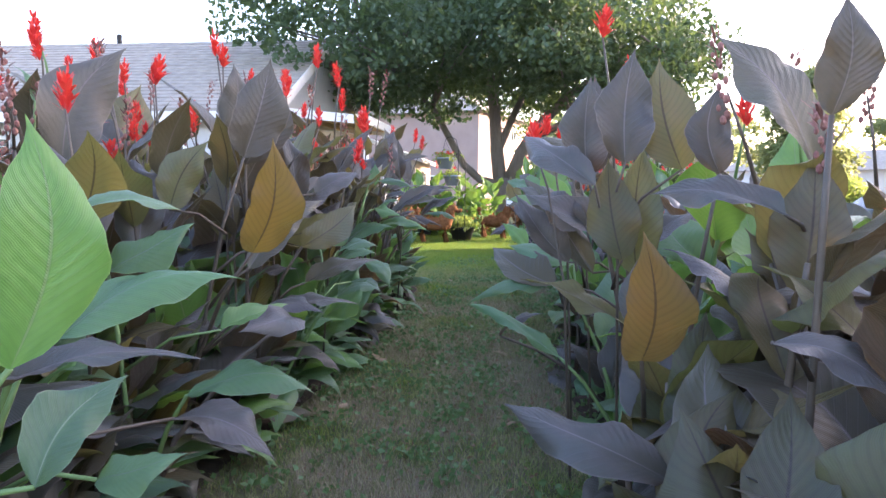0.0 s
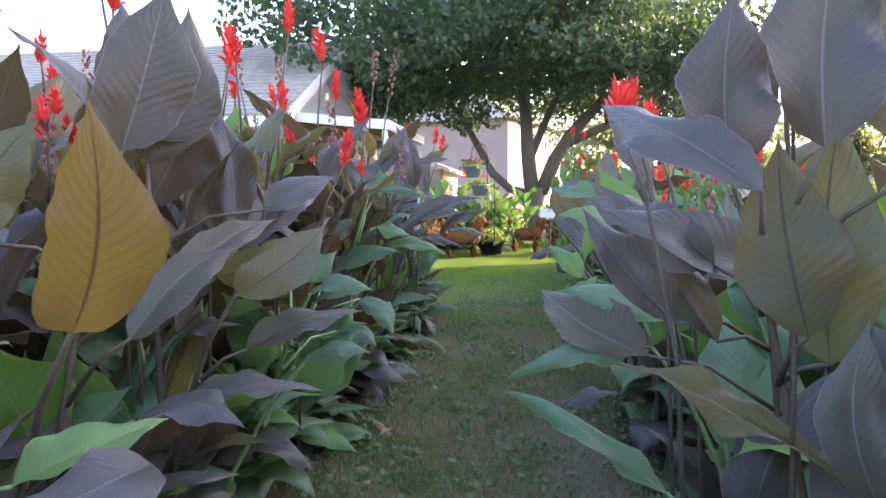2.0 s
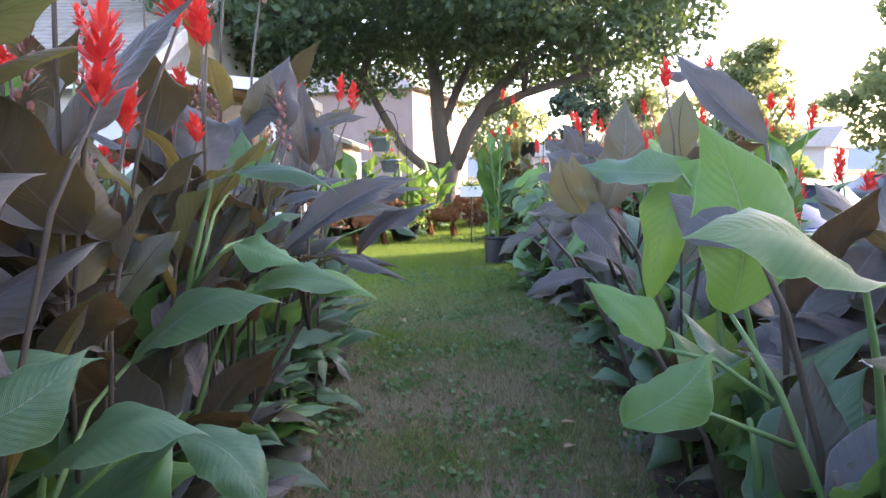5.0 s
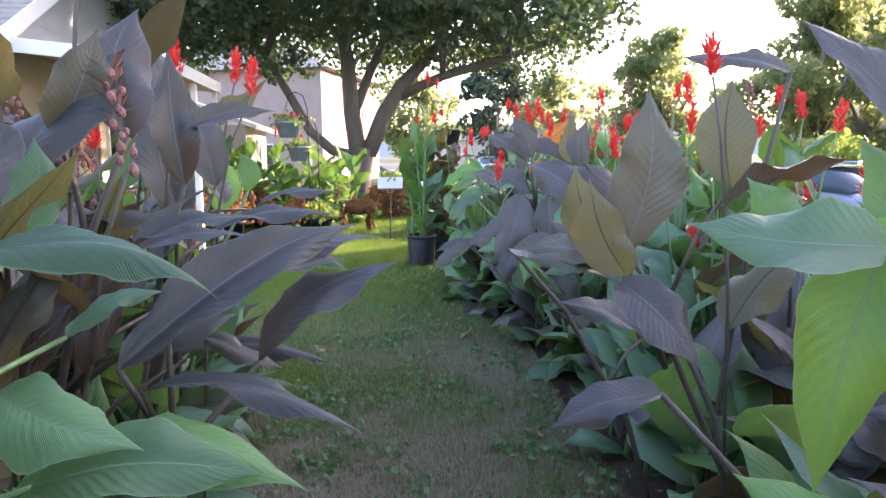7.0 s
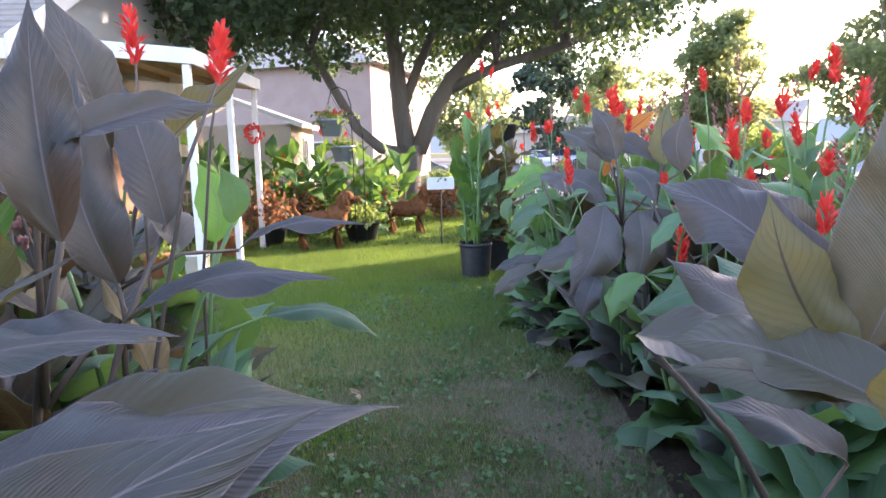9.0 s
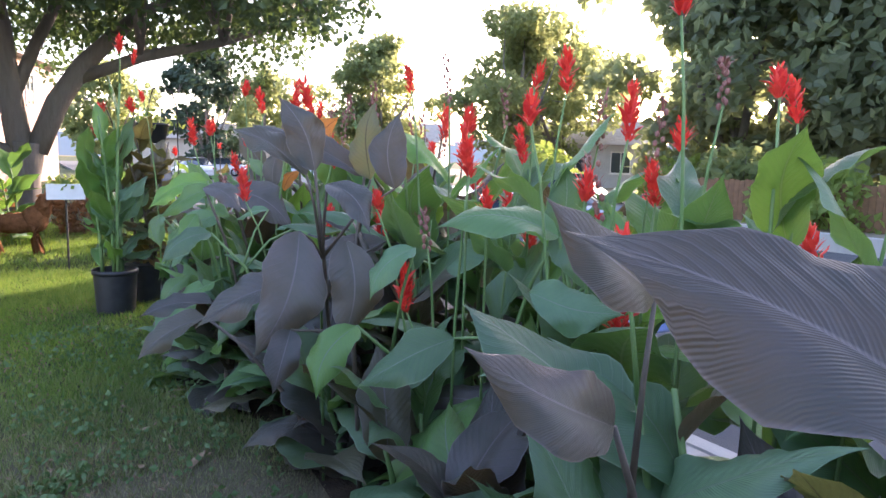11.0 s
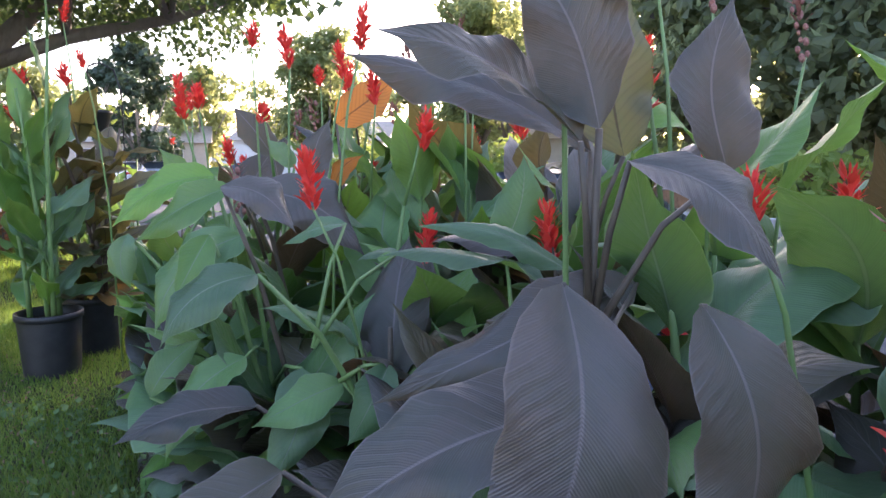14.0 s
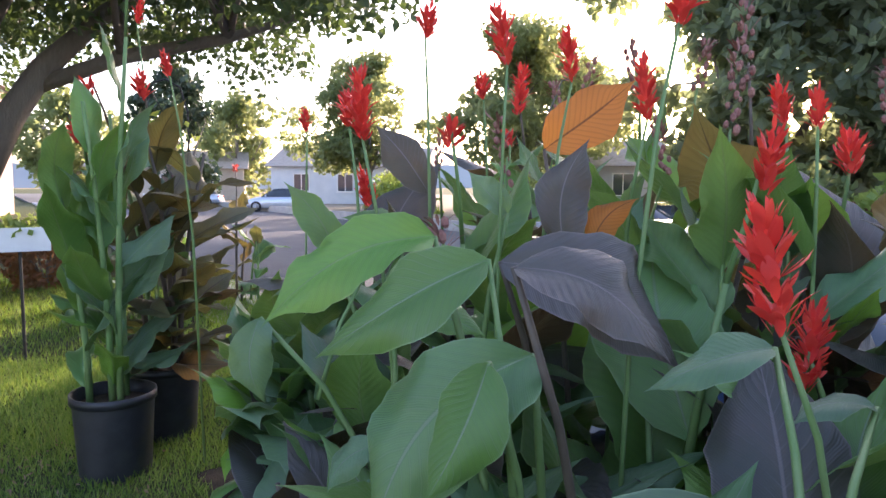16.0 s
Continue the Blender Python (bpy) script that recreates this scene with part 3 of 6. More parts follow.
def blade(top, base, tip, width, normal, tone, shape):
    """One blade from base to tip (world), with its width and the way its upper face looks."""
    me = BLADES[tone][shape + 10 * int(R.integers(2))]
    co = [v.co for v in me.vertices]
    end = co[NU * 9 + 4]
    wide = max(v.x for v in co) - min(v.x for v in co)
    chord = Vector(tip) - Vector(base)
    width = min(width, 0.46 * chord.length)
    yv = chord.normalized()
    xv = yv.cross(Vector(normal)).normalized()
    zv = xv.cross(yv)
    m = Matrix((xv, yv, zv)).transposed().to_4x4()
    k = chord.length / math.hypot(end.y, end.z)
    m = Matrix.Translation(Vector(base) - Vector(top.location)) @ m @ Matrix.Rotation(-math.atan2(end.z, end.y), 4, "X") @ Matrix.Diagonal((1.12 * width / wide, k, k, 1))
    near = [p for p in STEMS[top.name] if p.z < base[2] - 0.04]
    start = min(near, key=lambda p: (p - Vector(base)).length, default=None)
    if start is None or (start - Vector(base)).length > 0.5:
        stalk_to(top, base, 0.011, 0.006, rise=R.uniform(0.35, 0.55), pull=0.12)
    else:
        a, e = start - top.location, Vector(base) - top.location
        bm = bmesh.new()
        tube(bm, [a, a.lerp(e, 0.5) + Vector((0, 0, 0.12 * (e - a).length)), e], (0.008, 0.006, 0.005), 6)
        part("petiole", bm, bpy.data.materials[top["stem"]], top, smooth=True)
    ob = part("leaf", me, None, top)
    ob.matrix_basis = m
    return ob


def spike(top, at, grow):
    """A flower spike with its head centred at a world point."""
    dead = grow < 0
    s = abs(grow)
    st = stalk_to(top, Vector(at) - Vector((0, 0, 0.09 * s)), 0.0065, 0.0035, "flower_stalk", 0.6, 0.55)
    tones = ("green", "green", "lime") if top["stem"] == stem_green.name else ("bronze", "bronze", "olive")
    az = R.uniform(0, 360)
    for k, p in enumerate(STEMS[top.name][-4:-1]):
        # blades clasping the flowering stem
        m = Matrix.Translation(p) @ pose(0, 0, 0, 0, 0, az + 160 * k) @ pose(0, 0, 0, R.uniform(45, 72), R.uniform(-15, 15), 0)
        length = R.uniform(0.34, 0.48)
        tip = m @ Vector((0, length, 0))
        if (p.y < 7.0 or p.x > 1.7) and off_path(tip.x, tip.y, tip.z) and off_path(p.x, p.y, p.z):
            ob = part("leaf", BLADES[tones[int(R.integers(3))]][int(R.integers(0, 5)) + 10 * int(R.integers(2))], None, top)
            ob.matrix_basis = Matrix.Translation(-top.location) @ m @ Matrix.Diagonal((length * 0.9, length, length, 1))
    head = part("seed_head" if dead else "flower_head", (SPENT if dead else HEADS)[int(R.integers(3 if dead else 4))], None, st, "dried brown seed head" if dead else "vivid red flower head")
    if dead:
        tagged(head, kind="stuff")
    head.matrix_basis = Matrix.Translation(Vector(at) - Vector(top.location) - Vector((0, 0, 0.1 * s))) @ pose(0, 0, 0, R.uniform(-12, 12), R.uniform(-12, 12), R.uniform(0, 360)) @ Matrix.Scale(s, 4)


clump = grown(-0.98, 1.04, GREEN_LABEL, "cannas in the house-side bed", stem_green)
blade(clump, (-0.45, 1.05, 0.94), (-0.43, 1.09, 1.38), 0.18, (0.61, -0.76, 0.22), "lime", 1)
blade(clump, (-0.40, 1.03, 0.74), (-0.33, 1.21, 0.89), 0.14, (0.36, -0.51, 0.78), "green", 2)
clump = grown(-0.98, 1.56, BRONZE_LABEL, "cannas in the house-side bed", stem_bronze)
blade(clump, (-0.73, 1.35, 0.80), (-0.27, 1.41, 0.87), 0.12, (0.22, -0.33, 0.92), "bronze", 3)
blade(clump, (-0.54, 1.76, 0.60), (-0.22, 1.69, 0.52), 0.15, (0.16, -0.34, 0.93), "bronze", 4)
clump = grown(-0.98, 1.44, GREEN_LABEL, "cannas in the house-side bed", stem_green)
blade(clump, (-0.75, 1.45, 0.82), (-0.28, 1.68, 1.01), 0.16, (0.21, -0.35, 0.91), "green", 4)
blade(clump, (-0.51, 1.36, 0.60), (-0.31, 1.39, 0.66), 0.13, (0.19, -0.31, 0.93), "green", 3)
blade(clump, (-0.62, 1.51, 1.20), (-0.48, 1.72, 1.19), 0.09, (0.23, -0.38, 0.90), "green", 3)
clump = grown(-0.98, 2.10, BRONZE_LABEL, "cannas in the house-side bed", stem_bronze)
blade(clump, (-0.38, 2.30, 0.79), (-0.45, 1.99, 0.80), 0.17, (0.15, -0.38, 0.91), "bronze", 3)
spike(clump, (-0.94, 1.91, 1.56), 0.9)
clump = grown(-0.98, 2.16, GREEN_LABEL, "cannas in the house-side bed", stem_green)
blade(clump, (-0.61, 1.96, 0.60), (-0.23, 2.10, 0.57), 0.15, (0.15, -0.36, 0.92), "green", 4)
blade(clump, (-1.04, 2.24, 0.95), (-0.78, 2.39, 1.12), 0.21, (0.22, -0.37, 0.90), "green", 3)
blade(clump, (-0.64, 2.28, 0.74), (-0.47, 2.51, 0.80), 0.10, (0.23, -0.30, 0.93), "lime", 3)
clump = grown(-1.04, 2.73, BRONZE_LABEL, "cannas in the house-side bed", stem_bronze)
blade(clump, (-0.53, 2.31, 1.02), (-0.41, 2.21, 1.42), 0.18, (0.36, -0.92, 0.17), "amber", 1)
blade(clump, (-0.77, 2.82, 1.38), (-0.66, 2.87, 1.81), 0.23, (0.37, -0.93, 0.04), "bronze", 0)
blade(clump, (-1.35, 2.45, 1.34), (-1.16, 2.61, 1.81), 0.25, (0.55, -0.83, 0.05), "bronze", 1)
blade(clump, (-0.98, 2.57, 1.16), (-0.83, 2.62, 1.44), 0.18, (0.45, -0.88, 0.13), "olive", 1)
blade(clump, (-0.74, 2.78, 0.90), (-0.56, 3.03, 1.12), 0.14, (0.35, -0.61, 0.71), "bronze", 2)
blade(clump, (-0.66, 2.68, 0.73), (-0.36, 2.63, 0.74), 0.17, (0.19, -0.33, 0.92), "bronze", 3)
blade(clump, (-0.70, 2.97, 0.67), (-0.31, 3.04, 0.71), 0.13, (0.16, -0.35, 0.92), "bronze", 3)
blade(clump, (-0.75, 2.94, 0.98), (-0.55, 3.29, 1.19), 0.11, (0.40, -0.59, 0.70), "bronze", 2)
spike(clump, (-1.16, 2.81, 1.79), 1.0)
spike(clump, (-1.20, 2.63, 1.50), -0.9)
spike(clump, (-1.43, 2.83, 1.83), -1)
clump = grown(-0.98, 3.25, BRONZE_LABEL, "cannas in the house-side bed", stem_bronze)
blade(clump, (-0.61, 3.11, 0.97), (-0.38, 3.27, 1.18), 0.19, (0.27, -0.67, 0.69), "olive", 2)
blade(clump, (-0.88, 3.10, 1.36), (-0.76, 3.15, 1.83), 0.22, (0.51, -0.86, -0.00), "bronze", 1)
blade(clump, (-0.92, 3.00, 1.52), (-0.90, 3.03, 1.82), 0.18, (0.57, -0.82, -0.04), "bronze", 1)
blade(clump, (-0.61, 3.33, 1.22), (-0.41, 3.47, 1.33), 0.15, (0.27, -0.71, 0.66), "bronze", 2)
blade(clump, (-0.80, 3.36, 0.99), (-0.47, 3.51, 1.11), 0.20, (0.36, -0.60, 0.72), "olive", 2)
blade(clump, (-0.63, 3.21, 0.78), (-0.30, 3.41, 0.88), 0.12, (0.28, -0.55, 0.79), "bronze", 3)
blade(clump, (-0.70, 3.28, 1.11), (-0.83, 3.41, 1.59), 0.13, (0.61, -0.79, 0.08), "bronze", 1)
blade(clump, (-0.98, 3.23, 1.22), (-0.86, 3.28, 1.69), 0.24, (0.63, -0.78, 0.03), "bronze", 1)
blade(clump, (-0.84, 3.45, 1.13), (-0.89, 3.47, 1.53), 0.16, (0.55, -0.83, 0.11), "bronze", 1)
blade(clump, (-0.94, 3.30, 0.76), (-0.70, 3.34, 0.83), 0.12, (0.23, -0.32, 0.92), "bronze", 4)
spike(clump, (-1.00, 3.14, 1.90), 0.8)
spike(clump, (-0.84, 3.56, 1.82), 0.9)
spike(clump, (-1.01, 3.10, 1.94), 0.8)
spike(clump, (-0.86, 3.31, 1.45), 0.45)
clump = grown(-0.98, 3.34, GREEN_LABEL, "cannas in the house-side bed", stem_green)
blade(clump, (-0.55, 3.50, 0.67), (-0.31, 3.54, 0.70), 0.10, (0.12, -0.38, 0.92), "green", 4)
blade(clump, (-1.00, 3.19, 0.87), (-0.86, 3.22, 0.97), 0.09, (0.44, -0.52, 0.73), "green", 3)
clump = grown(-1.06, 3.98, BRONZE_LABEL, "cannas in the house-side bed", stem_bronze)
blade(clump, (-0.91, 3.76, 1.06), (-0.69, 4.16, 1.30), 0.19, (0.34, -0.66, 0.68), "bronze", 2)
spike(clump, (-0.60, 4.16, 1.49), 0.9)
spike(clump, (-0.96, 4.15, 1.56), 0.9)
spike(clump, (-1.55, 3.88, 1.65), -1)
spike(clump, (-0.90, 3.74, 1.83), 0.55)
spike(clump, (-0.85, 4.17, 2.07), 0.8)
clump = grown(-0.98, 3.95, GREEN_LABEL, "cannas in the house-side bed", stem_green)
blade(clump, (-0.57, 3.62, 0.90), (-0.35, 3.66, 0.92), 0.12, (0.13, -0.40, 0.91), "green", 4)
blade(clump, (-0.80, 4.01, 0.91), (-0.63, 4.14, 1.02), 0.14, (0.28, -0.64, 0.72), "green", 3)
blade(clump, (-0.63, 4.11, 0.66), (-0.42, 4.03, 0.61), 0.12, (0.12, -0.36, 0.92), "green", 4)
blade(clump, (-0.74, 3.91, 0.47), (-0.46, 3.88, 0.72), 0.15, (0.23, -0.59, 0.77), "green", 3)
blade(clump, (-0.91, 4.12, 0.80), (-0.63, 4.18, 0.99), 0.16, (0.27, -0.64, 0.72), "green", 4)
clump = grown(-1.11, 4.58, BRONZE_LABEL, "cannas in the house-side bed", stem_bronze)
spike(clump, (-0.63, 4.58, 1.71), 1.0)
spike(clump, (-0.77, 4.39, 2.00), 0.9)
spike(clump, (-1.13, 4.75, 1.82), 0.8)
spike(clump, (-0.99, 4.55, 1.61), 0.9)
spike(clump, (-0.80, 4.67, 1.50), 1.1)
spike(clump, (-1.42, 4.41, 1.87), -1)
spike(clump, (-1.36, 4.73, 1.97), -1)
clump = grown(-1.03, 4.51, GREEN_LABEL, "cannas in the house-side bed", stem_green)
blade(clump, (-0.77, 4.21, 0.77), (-0.48, 4.25, 0.82), 0.13, (0.14, -0.38, 0.91), "green", 4)
blade(clump, (-0.61, 4.43, 0.76), (-0.42, 4.34, 0.59), 0.14, (0.18, -0.63, 0.76), "green", 4)
blade(clump, (-0.85, 4.71, 0.83), (-0.46, 4.77, 0.96), 0.18, (0.12, -0.40, 0.91), "green", 4)
blade(clump, (-1.28, 4.49, 1.29), (-1.28, 4.53, 1.75), 0.22, (0.52, -0.86, 0.05), "lime", 0)
blade(clump, (-1.14, 4.71, 1.33), (-1.09, 4.74, 1.61), 0.15, (0.43, -0.90, 0.07), "lime", 0)
clump = grown(-0.98, 5.24, BRONZE_LABEL, "cannas in the house-side bed", stem_bronze)
blade(clump, (-0.37, 5.39, 1.00), (-0.07, 5.44, 1.19), 0.14, (0.04, -0.44, 0.90), "bronze", 3)
blade(clump, (-0.58, 5.22, 1.05), (-0.16, 5.45, 1.27), 0.12, (0.11, -0.67, 0.74), "bronze", 2)
blade(clump, (-0.52, 5.32, 1.11), (-0.11, 5.54, 1.23), 0.17, (0.05, -0.41, 0.91), "bronze", 3)
blade(clump, (-0.54, 5.21, 1.01), (-0.15, 5.10, 0.95), 0.08, (0.06, -0.36, 0.93), "bronze", 3)
spike(clump, (-0.80, 5.19, 1.78), 1.0)
spike(clump, (-0.97, 5.19, 1.93), 0.9)
spike(clump, (-0.78, 5.18, 1.78), 0.9)
clump = grown(-0.98, 5.08, GREEN_LABEL, "cannas in the house-side bed", stem_green)
blade(clump, (-0.67, 5.04, 0.93), (-0.24, 4.99, 0.92), 0.14, (0.08, -0.42, 0.91), "green", 4)
blade(clump, (-0.69, 4.91, 1.28), (-0.34, 4.91, 1.23), 0.08, (0.16, -0.38, 0.91), "green", 4)
blade(clump, (-0.65, 4.98, 1.10), (-0.44, 4.90, 1.04), 0.10, (0.15, -0.34, 0.93), "green", 3)
blade(clump, (-0.61, 4.96, 0.97), (-0.30, 4.97, 0.96), 0.12, (0.17, -0.55, 0.82), "green", 3)
blade(clump, (-0.77, 5.33, 1.26), (-0.74, 5.35, 1.45), 0.15, (0.41, -0.89, 0.19), "green", 1)
blade(clump, (-0.69, 5.29, 1.09), (-0.53, 5.38, 1.15), 0.06, (0.13, -0.38, 0.91), "green", 4)
clump = grown(-0.98, 5.61, BRONZE_LABEL, "cannas in the house-side bed", stem_bronze)
blade(clump, (-0.64, 5.54, 1.45), (-0.64, 5.68, 1.74), 0.15, (0.29, -0.96, 0.04), "bronze", 1)
blade(clump, (-0.76, 5.50, 1.45), (-0.68, 5.53, 1.67), 0.13, (0.35, -0.93, 0.06), "bronze", 0)
blade(clump, (-0.67, 5.61, 1.21), (-0.37, 5.68, 1.26), 0.09, (0.09, -0.42, 0.90), "bronze", 3)
blade(clump, (-0.51, 5.56, 1.01), (-0.33, 5.53, 0.93), 0.07, (0.07, -0.38, 0.92), "bronze", 4)
blade(clump, (-0.62, 5.47, 1.01), (-0.44, 5.56, 1.06), 0.09, (0.10, -0.38, 0.92), "bronze", 4)
blade(clump, (-0.58, 5.66, 0.93), (-0.21, 5.51, 0.94), 0.08, (0.06, -0.38, 0.92), "bronze", 3)
blade(clump, (-0.67, 5.78, 1.03), (-0.18, 5.77, 1.14), 0.14, (0.13, -0.33, 0.93), "bronze", 2)
blade(clump, (-0.77, 5.95, 1.15), (-0.46, 5.99, 1.18), 0.12, (0.18, -0.35, 0.92), "bronze", 3)
spike(clump, (-0.61, 5.44, 1.48), -1)
spike(clump, (-0.79, 5.42, 2.08), -1)
spike(clump, (-0.78, 5.81, 2.07), -1)
clump = grown(-0.98, 6.32, BRONZE_LABEL, "cannas in the house-side bed", stem_bronze)
blade(clump, (-0.65, 6.03, 1.33), (-0.69, 6.09, 1.72), 0.12, (0.24, -0.97, 0.10), "bronze", 0)
blade(clump, (-0.67, 6.54, 1.30), (-0.77, 6.60, 1.64), 0.12, (0.21, -0.97, 0.13), "bronze", 0)
blade(clump, (-0.69, 6.06, 1.47), (-0.40, 6.13, 1.54), 0.07, (0.14, -0.76, 0.64), "bronze", 2)
blade(clump, (-0.64, 6.20, 1.15), (-0.22, 6.19, 1.22), 0.13, (0.10, -0.39, 0.91), "bronze", 3)
blade(clump, (-0.78, 6.51, 1.17), (-0.84, 6.54, 1.67), 0.16, (0.41, -0.90, 0.17), "bronze", 1)
spike(clump, (-0.54, 6.58, 1.70), 0.8)
clump = grown(-0.98, 6.84, BRONZE_LABEL, "cannas in the house-side bed", stem_bronze)
blade(clump, (-0.81, 6.61, 1.48), (-0.91, 6.57, 1.84), 0.13, (0.42, -0.91, 0.04), "bronze", 0)
blade(clump, (-0.78, 6.81, 1.46), (-0.50, 6.83, 1.72), 0.08, (0.22, -0.75, 0.63), "olive", 2)
blade(clump, (-0.59, 6.86, 1.19), (-0.21, 6.85, 1.25), 0.10, (0.07, -0.42, 0.91), "bronze", 3)
spike(clump, (-0.91, 7.07, 1.82), 0.9)
clump = grown(-0.98, 6.95, GREEN_LABEL, "cannas in the house-side bed", stem_green)
blade(clump, (-0.62, 6.93, 1.26), (-0.66, 6.97, 1.43), 0.11, (0.16, -0.97, 0.17), "lime", 1)
blade(clump, (-1.17, 7.00, 1.26), (-1.15, 7.04, 1.54), 0.14, (0.45, -0.88, 0.17), "green", 1)
blade(clump, (-0.54, 6.93, 0.98), (-0.20, 6.90, 0.90), 0.09, (0.05, -0.39, 0.92), "green", 4)
clump = grown(-0.98, 7.26, BRONZE_LABEL, "cannas in the house-side bed", stem_bronze)
spike(clump, (-0.71, 7.26, 1.82), 0.9)
clump = grown(-0.98, 7.57, GREEN_LABEL, "cannas in the house-side bed", stem_green)
blade(clump, (-0.86, 7.57, 1.12), (-0.93, 7.62, 1.44), 0.19, (0.28, -0.94, 0.21), "lime", 1)
clump = grown(1.05, 1.57, BRONZE_LABEL, "cannas in the street-side bed", stem_bronze)
blade(clump, (1.09, 1.57, 1.42), (1.09, 1.54, 1.67), 0.18, (-0.40, -0.92, -0.02), "bronze", 1)
blade(clump, (0.93, 1.40, 0.95), (1.11, 1.26, 0.87), 0.15, (-0.17, -0.36, 0.92), "bronze", 3)
blade(clump, (0.82, 1.75, 0.50), (0.38, 1.87, 0.65), 0.16, (-0.04, -0.37, 0.93), "bronze", 3)
clump = grown(1.06, 1.33, GREEN_LABEL, "cannas in the street-side bed", stem_green)
blade(clump, (0.96, 1.33, 0.64), (0.96, 1.39, 0.80), 0.12, (-0.33, -0.82, 0.47), "lime", 1)
clump = grown(1.31, 1.99, BRONZE_LABEL, "cannas in the street-side bed", stem_bronze)
blade(clump, (1.22, 1.99, 0.96), (1.25, 2.03, 1.37), 0.19, (-0.37, -0.91, 0.19), "olive", 0)
blade(clump, (1.27, 2.08, 1.33), (0.99, 2.14, 1.72), 0.18, (-0.15, -0.44, 0.88), "bronze", 3)
blade(clump, (1.13, 1.90, 1.19), (0.80, 2.07, 1.24), 0.11, (-0.12, -0.43, 0.90), "bronze", 3)
clump = grown(0.98, 2.73, BRONZE_LABEL, "cannas in the street-side bed", stem_bronze)
blade(clump, (0.78, 1.97, 0.76), (0.74, 1.80, 1.15), 0.18, (-0.3, -0.9, 0.3), "amber", 1)
blade(clump, (0.69, 2.77, 1.31), (0.70, 2.81, 1.71), 0.22, (-0.10, -0.99, 0.06), "bronze", 0)
blade(clump, (0.81, 2.59, 1.35), (0.84, 2.63, 1.78), 0.21, (-0.15, -0.99, 0.03), "bronze", 0)
blade(clump, (1.02, 2.61, 1.33), (0.93, 2.64, 1.75), 0.23, (-0.21, -0.98, 0.04), "olive", 0)
blade(clump, (1.10, 2.41, 1.31), (1.10, 2.44, 1.62), 0.25, (-0.27, -0.96, 0.07), "bronze", 1)
blade(clump, (0.70, 2.58, 1.27), (0.43, 2.93, 1.48), 0.14, (-0.1, -0.5, 0.86), "bronze", 3)
blade(clump, (0.82, 2.66, 0.98), (0.76, 2.69, 1.38), 0.26, (-0.14, -0.97, 0.18), "olive", 1)
blade(clump, (0.89, 2.73, 0.91), (0.91, 2.78, 1.44), 0.21, (-0.36, -0.91, 0.20), "olive", 1)
blade(clump, (0.73, 2.94, 1.32), (0.73, 2.97, 1.74), 0.16, (-0.24, -0.97, -0.00), "bronze", 0)
blade(clump, (0.90, 2.52, 0.70), (0.88, 2.54, 1.04), 0.12, (-0.38, -0.84, 0.40), "bronze", 1)
blade(clump, (0.91, 2.67, 0.67), (0.42, 2.86, 0.87), 0.10, (-0.09, -0.37, 0.92), "olive", 3)
blade(clump, (0.71, 2.97, 1.09), (0.52, 3.21, 1.23), 0.14, (-0.33, -0.92, 0.21), "bronze", 2)
spike(clump, (0.48, 2.97, 1.52), 1.0)
spike(clump, (0.73, 2.73, 1.93), 0.9)
clump = grown(0.98, 2.96, GREEN_LABEL, "cannas in the street-side bed", stem_green)
blade(clump, (0.61, 2.96, 0.51), (0.18, 3.11, 0.71), 0.08, (-0.02, -0.37, 0.93), "green", 4)
clump = grown(0.98, 3.23, BRONZE_LABEL, "cannas in the street-side bed", stem_bronze)
blade(clump, (0.88, 3.27, 1.34), (0.49, 3.22, 1.50), 0.14, (-0.09, -0.45, 0.89), "bronze", 3)
blade(clump, (0.86, 3.05, 1.07), (0.44, 3.04, 1.23), 0.17, (-0.14, -0.72, 0.68), "bronze", 2)
blade(clump, (0.65, 3.10, 0.92), (0.40, 3.19, 1.23), 0.14, (-0.08, -0.71, 0.70), "bronze", 2)
blade(clump, (0.60, 3.32, 0.78), (0.28, 3.59, 0.94), 0.20, (-0.17, -0.61, 0.78), "bronze", 2)
blade(clump, (0.65, 3.30, 1.14), (0.41, 3.38, 1.26), 0.13, (-0.16, -0.41, 0.90), "bronze", 2)
blade(clump, (0.76, 3.12, 0.87), (0.43, 3.46, 1.32), 0.13, (-0.20, -0.68, 0.70), "bronze", 2)
spike(clump, (0.63, 3.51, 1.55), 0.8)
spike(clump, (0.90, 3.08, 1.79), 0.8)
spike(clump, (0.54, 3.34, 1.59), 0.8)
clump = grown(0.98, 3.42, GREEN_LABEL, "cannas in the street-side bed", stem_green)
blade(clump, (0.63, 3.39, 0.79), (0.17, 3.36, 0.67), 0.09, (-0.05, -0.37, 0.93), "green", 4)
blade(clump, (0.70, 3.46, 0.88), (0.36, 3.52, 0.96), 0.14, (-0.14, -0.66, 0.74), "green", 3)
clump = grown(0.98, 3.82, BRONZE_LABEL, "cannas in the street-side bed", stem_bronze)
blade(clump, (0.74, 4.00, 0.89), (0.52, 3.99, 1.03), 0.16, (-0.20, -0.66, 0.72), "olive", 2)
blade(clump, (0.74, 3.80, 0.95), (0.56, 3.80, 1.19), 0.14, (-0.32, -0.91, 0.26), "olive", 1)
blade(clump, (0.33, 3.67, 0.44), (0.56, 3.52, 0.60), 0.13, (-0.05, -0.36, 0.93), "bronze", 3)
clump = grown(0.98, 4.63, BRONZE_LABEL, "cannas in the street-side bed", stem_bronze)
blade(clump, (0.66, 4.63, 1.12), (0.50, 4.77, 1.24), 0.12, (-0.39, -0.56, 0.73), "bronze", 3)
